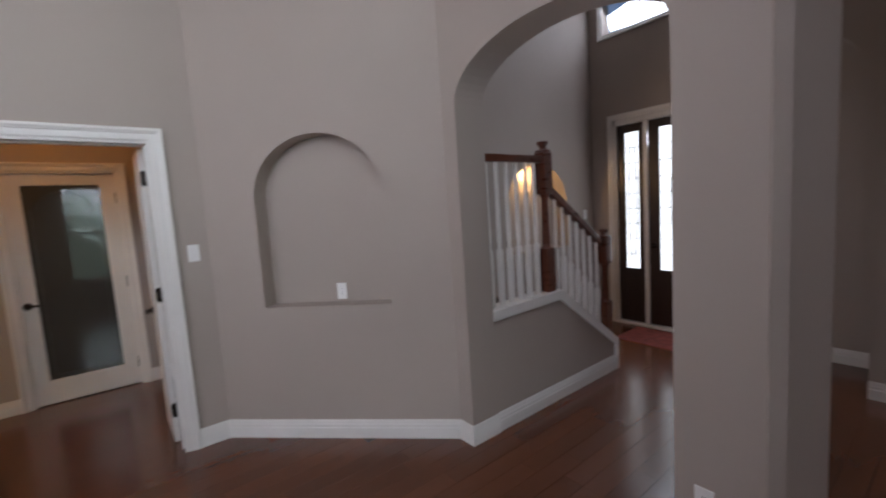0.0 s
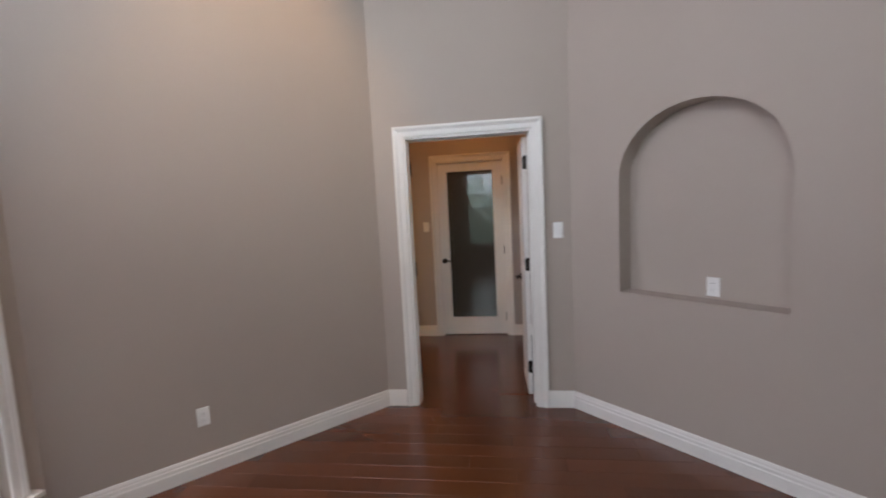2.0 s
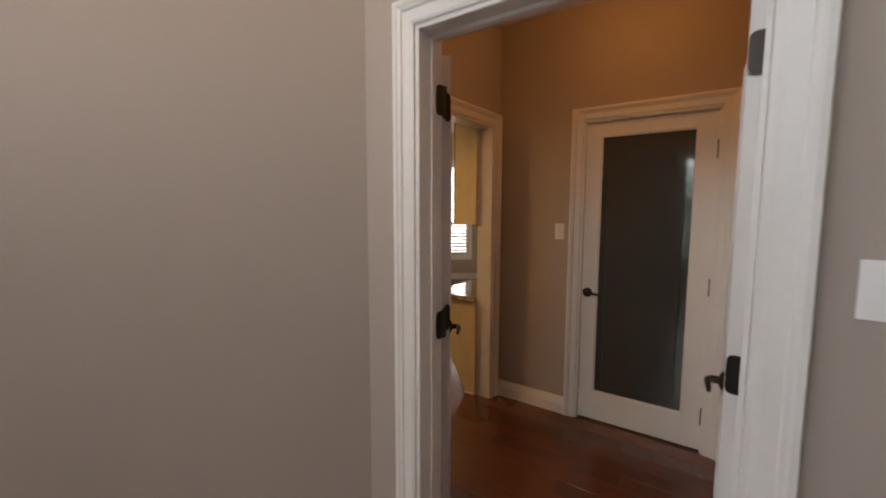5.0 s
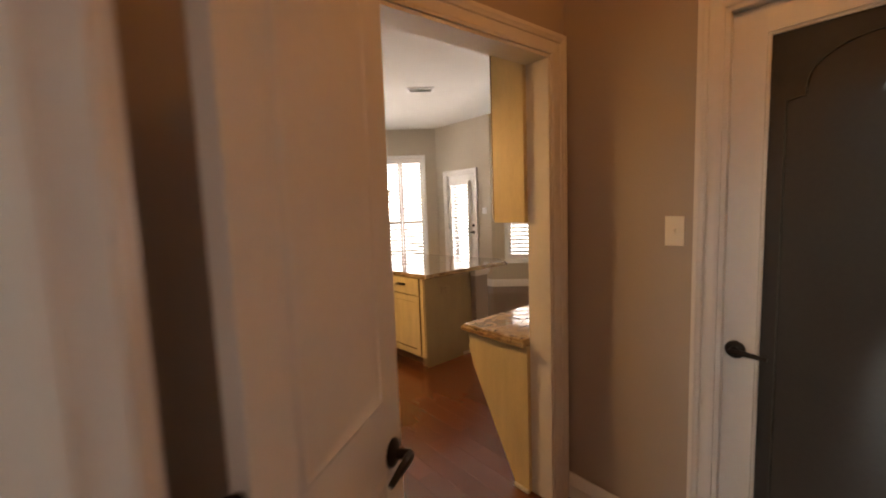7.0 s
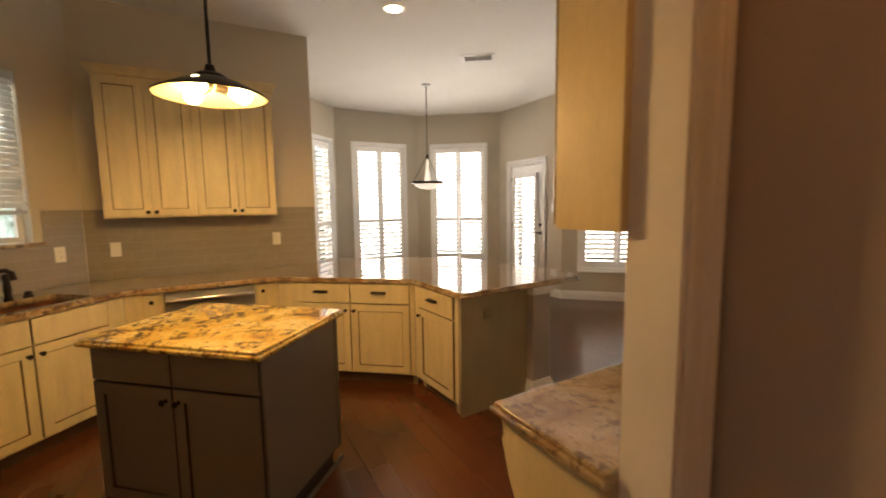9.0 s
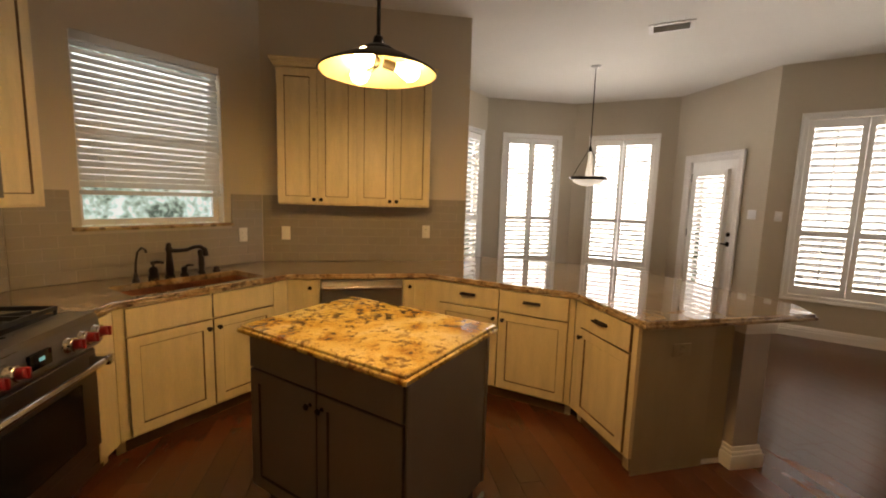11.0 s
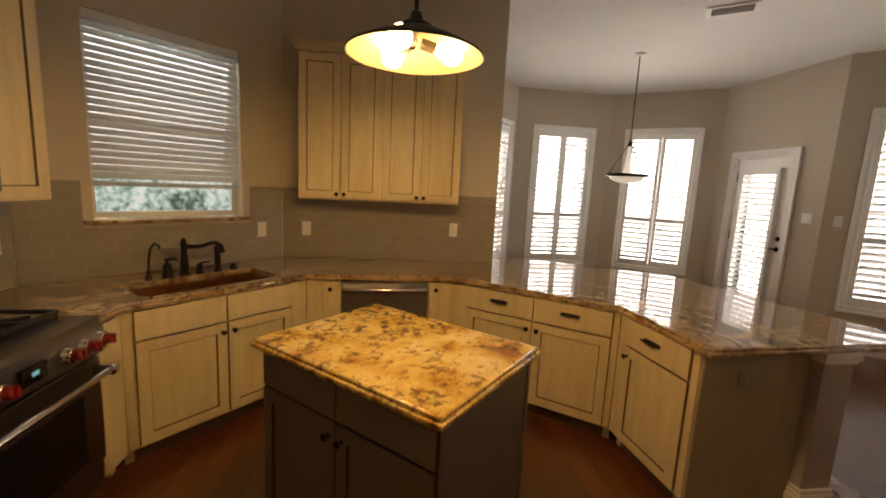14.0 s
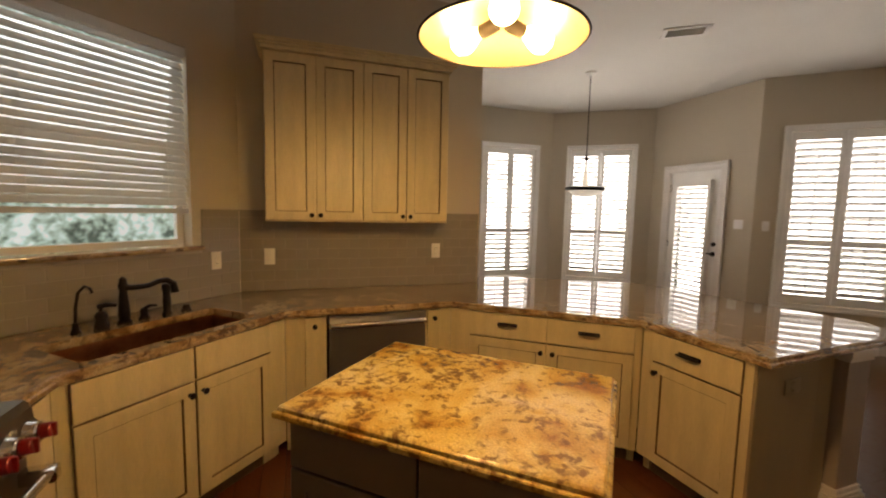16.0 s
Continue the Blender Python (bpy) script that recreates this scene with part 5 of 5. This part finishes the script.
bp = base("bowl_pendant", pose(-6.46, 4.73, 0), "bronze bowl pendant with pale glass over the breakfast area", "pendant lamp")
bm = bmesh.new()
lathe(bm, [(0.002, 1.70), (0.10, 1.715), (0.17, 1.75), (0.205, 1.79), (0.2, 1.79), (0.165, 1.757), (0.1, 1.724), (0.002, 1.71)], None, 36, smooth_close=False)
part("bowl", bm, CREAMGLASS, bp, "pale alabaster glass bowl")
bm = bmesh.new()
lathe(bm, [(0.205, 1.775), (0.232, 1.795), (0.228, 1.812), (0.205, 1.805)], None, 36, smooth_close=False)
part("rim", bm, BRONZE, bp)
for k in range(3):
    a = radians(20 + 120 * k)
    bm = bmesh.new()
    cyl(bm, (0.21 * math.cos(a), 0.21 * math.sin(a), 1.80), (0.012 * math.cos(a), 0.012 * math.sin(a), 2.16), 0.004, seg=6)
    part("arm", bm, BRONZE, bp)
bm = bmesh.new()
lathe(bm, [(0.012, 2.12), (0.022, 2.15), (0.014, 2.18), (0.006, 2.2), (0.006, 3.11)], None, 12)
part("stem", bm, BRONZE, bp)
bm = bmesh.new()
lathe(bm, [(0.062, 3.134), (0.062, 3.12), (0.04, 3.108), (0.01, 3.1)], None, 24)
part("canopy", bm, STEEL, bp)
bm = bmesh.new()
lathe(bm, [(0.045, 1.80), (0.04, 1.86), (0.02, 2.0), (0.012, 2.12)], None, 14)
part("glass_stem", bm, CREAMGLASS, bp)

for cx, cy in ((-4.58, 3.47),):
    cl = base("recessed_light", pose(cx, cy, 3.135), "lit recessed ceiling light with a white ring", "ceiling light", "", "recessed lights")
    bm = bmesh.new()
    lathe(bm, [(0.095, -0.001), (0.095, -0.006), (0.075, -0.01), (0.07, -0.002)], None, 28, smooth_close=False)
    part("trim_ring", bm, TRIM, cl)
    bm = bmesh.new()
    lathe(bm, [(0.002, -0.003), (0.072, -0.003)], None, 28, smooth_close=False)
    part("lens", bm, CANLIT, cl).visible_shadow = False
vent = base("ceiling_vent", pose(-5.24, 4.77, 3.135, 0, 0, 52), "white metal ceiling vent with angled slats", "vent")
bm = bmesh.new()
for a in ((-0.19, 0.19, -0.11, -0.075), (-0.19, 0.19, 0.075, 0.11), (-0.19, -0.15, -0.075, 0.075), (0.15, 0.19, -0.075, 0.075)):
    box(bm, *a, -0.012, -0.001, 0.002)
part("vent_frame", bm, TRIM, vent)
bm = bmesh.new()
box(bm, -0.15, 0.15, -0.075, 0.075, -0.003, -0.001)
part("backing", bm, DARKHOLE, vent)
bm = bmesh.new()
box(bm, -0.149, 0.149, -0.009, 0.009, -0.001, 0.001)
me = mesh_of("vent_slat", bm, TRIM)
for k in range(7):
    o = new("vent_slat", me)
    o.parent = vent
    o.matrix_local = pose(0, -0.066 + 0.022 * k, -0.009, 40)


# ---- plates on the walls ----
def plate(m, style, label, material=IVORY, w=0.072, h=0.118):
    """A wall plate; m: its centre on the wall, x along the wall, y into it."""
    p = base("wall_plate", m, label, "outlet" if style == "outlet" else "switch", "", "wall plates")
    bm = bmesh.new()
    box(bm, -w / 2, w / 2, -0.0065, -0.0005, -h / 2, h / 2, 0.0025)
    part("cover", bm, material, p)
    bm = bmesh.new()
    if style == "outlet":
        for z in (-0.02, 0.02):
            box(bm, -0.017, 0.017, -0.0085, -0.0066, z - 0.014, z + 0.014, 0.0015)
        o = part("socket", bm, material, p)
        bm = bmesh.new()
        for z in (-0.02, 0.02):
            for x in (-0.006, 0.006):
                box(bm, x - 0.001, x + 0.001, -0.0092, -0.0086, z - 0.004, z + 0.005)
        part("slot", bm, DARKHOLE, o)
    elif style == "toggle":
        box(bm, -0.006, 0.006, -0.0085, -0.0066, -0.012, 0.012, 0.001)
        box(bm, -0.004, 0.004, -0.018, -0.008, 0.0, 0.009, 0.001)
        part("toggle", bm, material, p)
    else:
        box(bm, -0.017, 0.017, -0.0095, -0.0066, -0.033, 0.033, 0.0015)
        part("rocker", bm, material, p)
    return p


TP = 0.012
plate(pose(-5.53 + TP, 1.308, 1.152, 0, 0, 90), "rocker", "ivory switch plate on the tiled backsplash")
plate(pose(-5.53 + TP, 2.568, 1.18, 0, 0, 90), "outlet", "ivory outlet plate on the tiled backsplash")
plate(run(SP, SQ) @ pose(1.408, -TP, 1.145), "outlet", "ivory outlet plate on the tiled backsplash")
plate(pose(-4.262, -0.02 + TP, 1.15, 0, 0, 180), "outlet", "ivory outlet plate beside the range")
plate(pose(-1.16, 2.97, 1.385), "toggle", "cream toggle switch beside the pantry door")
plate(pose(-1.67, 1.66, 1.376, 0, 0, 90), "toggle", "cream toggle switch behind the open door")
plate(pose(0.22 - 0.05, 1.10, 1.40), "toggle", "white toggle switch beside the double doorway", PLATE)
plate(run((0.27, 1.10), (1.5, -0.13)) @ pose(0.905, 0.15, 1.045), "outlet", "white outlet in the back of the niche", PLATE)
plate(run((-2.70, -0.37), (-1.23, 1.10)) @ pose(0.743, 0, 0.375), "outlet", "white outlet low on the wall", PLATE)
plate(pose(1.5, -1.66, 0.36, 0, 0, -90), "outlet", "white outlet low on the pillar", PLATE)
plate(pose(-6.02, 6.72, 1.41), "rocker", "white double switch plate by the patio door", PLATE, 0.118)
plate(run((-5.85, 6.72), (-4.75, 7.82)) @ pose(0.13, 0, 1.40), "rocker", "white switch plate by the family room window", PLATE)
plate(pose(4.5, 0.80, 1.40), "rocker", "white switch plate by the front door", PLATE)
plate(pose(-3.5405, 3.712, 0.715, 0, 0, 93.4), "outlet", "tan outlet on the peninsula end panel", TAN, 0.118, 0.072)


# ---- foyer: stairs, rail and front door ----
st = base("half_wall", pose(0, -0.25, 0), "greige stair knee wall with a white cap", "half wall", "structure")
bm = bmesh.new()
prof = [(1.74, 0), (3.31, 0), (3.31, 0.27), (2.50, 0.85), (1.74, 0.84)]
lo, hi = [bm.verts.new((x, 0, z)) for x, z in prof], [bm.verts.new((x, 0.11, z)) for x, z in prof]
bm.faces.new(lo), bm.faces.new(hi[::-1])
for i in range(5):
    bm.faces.new((lo[i], hi[i], hi[(i + 1) % 5], lo[(i + 1) % 5]))
part("knee_wall", bm, PAINT, st)
bm = bmesh.new()
prof = [(1.74, 0.80), (2.49, 0.815), (3.295, 0.24), (3.295, 0.0), (3.345, 0.0), (3.345, 0.285), (2.52, 0.89), (1.74, 0.872)]
lo, hi = [bm.verts.new((x, -0.022, z)) for x, z in prof], [bm.verts.new((x, 0.13, z)) for x, z in prof]
bm.faces.new(lo), bm.faces.new(hi[::-1])
for i in range(8):
    bm.faces.new((lo[i], hi[i], hi[(i + 1) % 8], lo[(i + 1) % 8]))
part("cap_trim", bm, TRIM, st)
bm = bmesh.new()
for k in range(4):
    box(bm, 2.45 + 0.22 * (3 - k) - (0.03 if k < 4 else 0), 3.33 - 0.0 if k == 0 else 2.45 + 0.22 * (4 - k), -0.12, 0.79, 0.0 if k == 0 else 0.17 * k, 0.17 * (k + 1), 0.004)
prism(bm, [(1.86, -0.12), (2.45, -0.12), (2.45, 0.79), (1.05, 0.79), (1.75, 0.0)], 0.0, 0.70)
solid("stairs", bm, WOOD, "dark wooden stair flight and landing behind the knee wall", "stairs")
rl = base("stair_railing", pose(0, -0.195, 0), "cherry handrail with white turned balusters", "railing")
bm = bmesh.new()
box(bm, 1.74, 2.40, -0.03, 0.03, 1.90, 1.955, 0.012)
part("handrail", bm, CHERRY, rl)
bm = bmesh.new()
sl = math.degrees(math.atan2(0.5, 0.72))
box(bm, 0.0, 0.90, -0.03, 0.03, -0.06, 0.0, 0.012, m=pose(2.47, 0, 1.735, 0, sl, 0))
part("handrail", bm, CHERRY, rl)


def newel(x, z0, z1, blk0, blk1):
    bm = bmesh.new()
    box(bm, x - 0.045, x + 0.045, -0.045, 0.045, z0, z0 + 0.35, 0.004)
    lathe(bm, [(0.042, z0 + 0.35), (0.03, z0 + 0.38), (0.034, (z0 + blk0) / 2), (0.026, blk0 - 0.04), (0.042, blk0)], pose(x, 0, 0), 16)
    box(bm, x - 0.048, x + 0.048, -0.048, 0.048, blk0, blk1, 0.006)
    lathe(bm, [(0.06, blk1), (0.06, blk1 + 0.015), (0.03, blk1 + 0.025), (0.026, blk1 + 0.04), (0.045, z1 - 0.02), (0.045, z1 - 0.008), (0.01, z1)], pose(x, 0, 0), 18)
    part("newel_post", bm, CHERRY, rl, "dark cherry newel post")


newel(2.43, 0.885, 2.07, 1.66, 1.98)
newel(3.26, 0.30, 1.32, 1.0, 1.24)
for i in range(6):
    x = 1.80 + 0.102 * i
    bm = bmesh.new()
    box(bm, x - 0.018, x + 0.018, -0.018, 0.018, 0.875, 1.28, 0.002)
    lathe(bm, [(0.018, 1.28), (0.012, 1.30), (0.018, 1.36), (0.013, 1.905)], pose(x, 0, 0), 10)
    part("baluster", bm, TRIM, rl, "white turned baluster")
for i in range(7):
    x = 2.55 + 0.097 * i
    zb, zt = 0.87 - (x - 2.52) * 0.73, 1.68 - (x - 2.47) * 0.694
    bm = bmesh.new()
    box(bm, x - 0.018, x + 0.018, -0.018, 0.018, zb, zb + 0.36, 0.002)
    lathe(bm, [(0.018, zb + 0.36), (0.012, zb + 0.38), (0.017, zb + 0.44), (0.013, zt)], pose(x, 0, 0), 10)
    part("baluster", bm, TRIM, rl, "white turned baluster")

FD = run((4.7, 0.80), (4.7, -3.3))
fd = base("door_5", FD, "dark mahogany front door and sidelights with leaded glass", "door", "structure")
part("casing", casing_mesh(0.30, 2.05, 2.52, 0.07), TRIM, fd)
bm = bmesh.new()
for a in ((0.30, 0.33), (0.66, 0.71), (1.62, 1.67), (2.02, 2.05)):
    box(bm, a[0], a[1], 0.0, 0.1, 0.0, 2.52, 0.003)
box(bm, 0.30, 2.05, 0.0, 0.1, 2.46, 2.52, 0.003)
box(bm, 0.30, 2.05, -0.02, 0.1, 0.0, 0.035, 0.003)
part("door_jamb", bm, TRIM, fd)


def leaded(x0, x1, g0, g1, name):
    bm = bmesh.new()
    box(bm, x0, g0, 0.03, 0.075, 0.04, 2.455, 0.003)
    box(bm, g1, x1, 0.03, 0.075, 0.04, 2.455, 0.003)
    box(bm, g0, g1, 0.03, 0.075, 0.04, 0.71, 0.003)
    box(bm, g0, g1, 0.03, 0.075, 2.36, 2.455, 0.003)
    leaf = part(name, bm, MAHOGANY, fd, "dark stained wood")
    bm = bmesh.new()
    box(bm, g0 + 0.03, g1 - 0.03, 0.024, 0.03, 0.16, 0.58, 0.004)
    part("raised_panel", bm, MAHOGANY, leaf)
    bm = bmesh.new()
    box(bm, g0, g1, 0.05, 0.056, 0.71, 2.36)
    pn = part("pane", bm, LEADED, leaf, "textured leaded glass, glowing in place of daylight")
    pn.visible_shadow = False
    bm = bmesh.new()
    n = 9
    for i in range(1, n):
        z = 0.71 + 1.65 * i / n
        box(bm, g0, g1, 0.046, 0.049, z - 0.004, z + 0.004)
    for x in (g0 + (g1 - g0) * 0.28, g0 + (g1 - g0) * 0.72):
        box(bm, x - 0.004, x + 0.004, 0.045, 0.0485, 0.71, 2.36)
    tube(bm, [(g0 + (g1 - g0) * (0.5 + 0.34 * math.cos(2 * math.pi * k / 20)), 0.045, 1.53 + 0.68 * math.sin(2 * math.pi * k / 20)) for k in range(21)], 0.004, 5)
    part("lead_came", bm, LEADLINE, pn)


leaded(0.33, 0.66, 0.42, 0.59, "sidelight")
leaded(0.71, 1.62, 0.83, 1.50, "door_leaf")
leaded(1.67, 2.02, 1.75, 1.94, "sidelight")
bm = bmesh.new()
lathe(bm, [(0.03, 0), (0.03, 0.01), (0.015, 0.02), (0.015, 0.04), (0.03, 0.06), (0.01, 0.075)], pose(0.77, 0.03, 1.0, 90), 16)
part("door_knob", bm, BRONZE, fd)
tr = base("window_10", FD, "high white transom window over the front door", "window", "structure")
part("window_frame", casing_mesh(0.18, 1.6, 4.25, 0.05, True, 3.56), TRIM, tr)
bm = bmesh.new()
box(bm, 0.18, 1.6, 0.1, 0.106, 3.56, 4.25)
part("pane", bm, PANE, tr).visible_shadow = False
mt = base("doormat", pose(4.33, -0.3, 0, 0, 0, 90), "dark red patterned doormat", "doormat")
bm = bmesh.new()
box(bm, -0.45, 0.5, -0.3, 0.25, 0.0, 0.012, 0.004)
part("woven_mat", bm, RUG, mt)


# ---- backsplash tiles ----
def tiles(m, length, z0, z1, skip=()):
    """Running-bond glazed tiles on a wall face; m: x along the wall, y into it."""
    back = base("backsplash", m, "glossy taupe subway tile backsplash", "backsplash", "structure")
    bm = bmesh.new()
    cells = sorted({0, length, *[v for s in skip for v in s[:2] if 0 < v < length]})
    for a, b in zip(cells, cells[1:]):
        tops = [s[2] for s in skip if s[0] <= a and b <= s[1]]
        box(bm, a, b, -0.0095, -0.001, z0, min([z1, *tops]))
    part("grout_bed", bm, GROUT, back)
    tw, th, gap = 0.152, 0.076, 0.0025
    made = {}
    row = 0
    z = z0
    while z < z1 - 0.01:
        h = min(th, z1 - z) - gap
        x = -(tw / 2 if row % 2 else 0)
        while x < length - 0.01:
            a, b = max(x, 0), min(x + tw - gap, length)
            hit = [s for s in skip if a < s[1] and b > s[0] and z + h > s[2] and z < s[3]]
            for s in hit:
                if a < s[0]:
                    b = s[0]
                elif b > s[1]:
                    a = s[1]
                else:
                    a = b
            w = round(b - a, 3)
            if w > 0.012:
                key = (w, round(h, 3))
                if key not in made:
                    bm = bmesh.new()
                    lo = [bm.verts.new(v) for v in ((0, -0.0088, 0), (w, -0.0088, 0), (w, -0.0088, h), (0, -0.0088, h))]
                    mi = [bm.verts.new(v) for v in ((0, -0.0102, 0), (w, -0.0102, 0), (w, -0.0102, h), (0, -0.0102, h))]
                    hi = [bm.verts.new(v) for v in ((0.002, -0.011, 0.002), (w - 0.002, -0.011, 0.002), (w - 0.002, -0.011, h - 0.002), (0.002, -0.011, h - 0.002))]
                    for r, s in ((lo, mi), (mi, hi)):
                        for k in range(4):
                            bm.faces.new((r[k], r[(k + 1) % 4], s[(k + 1) % 4], s[k]))
                    bm.faces.new(hi[::-1])
                    made[key] = mesh_of("tile", bm, TILE, False)
                o = new("tile", made[key])
                o.parent = back
                o.matrix_local = Matrix.Translation((a, 0, z))
            x += tw
        z += th
        row += 1


tiles(pose(-5.53, 1.115, 0, 0, 0, 90), 1.83, 0.902, 1.485)
tiles(run(SP, SQ), 1.59, 0.902, 1.485, [(0.297, 1.318, 1.222, 9)])
tiles(pose(-2.6, -0.02, 0, 0, 0, 180), 1.78, 0.902, 1.43)

# ---- hardwood planks, running along x ----
rng = random.Random(7)
PWD, GAP = 0.127, 0.0012
shapes = {}
rest = bmesh.new()
count = 0


def plank_faces(bm, x, y, w, h):
    c = 0.0006
    lo = [bm.verts.new((x + a, y + b, -0.012)) for a, b in ((0, 0), (w, 0), (w, h), (0, h))]
    mi = [bm.verts.new((x + a, y + b, -c)) for a, b in ((0, 0), (w, 0), (w, h), (0, h))]
    hi = [bm.verts.new((x + a, y + b, 0)) for a, b in ((c, c), (w - c, c), (w - c, h - c), (c, h - c))]
    for r, s in ((lo, mi), (mi, hi)):
        for k in range(4):
            bm.faces.new((r[k], r[(k + 1) % 4], s[(k + 1) % 4], s[k]))
    bm.faces.new(hi)


y = -3.4
while y < 8.0:
    x0, x1 = (-8.5, -1.7) if y > 3.1 else (-5.2 if y > -0.1 else -2.95, 4.9)
    if y > 1.2:
        x0 = -8.5
        x1 = min(x1, 0.55 if y > 1.2 else x1)
    x = x0 - rng.random() * 1.0
    while x < x1:
        w = rng.choice((0.6, 0.8, 0.9, 1.0, 1.2, 1.3))
        a, b = max(x, x0), min(x + w - GAP, x1)
        if b - a > 0.05:
            near = (-3.7 < a < 2.6 and -1.9 < y < 3.6) and count < 298
            if near:
                key = round(b - a, 2)
                if key not in shapes:
                    bm = bmesh.new()
                    plank_faces(bm, 0, 0, key, PWD - GAP)
                    shapes[key] = mesh_of("plank", bm, WOOD, False)
                o = new("plank", shapes[key])
                o.parent = floor
                o.matrix_local = Matrix.Translation((a, y, rng.uniform(-0.0006, 0.0)))
                count += 1
            else:
                plank_faces(rest, a, y, b - a, PWD - GAP)
        x += w
    y += PWD
pk = part("planks", rest, WOOD, floor)
tagged(pk, "dark red-brown hardwood planks", "", "", "stuff")
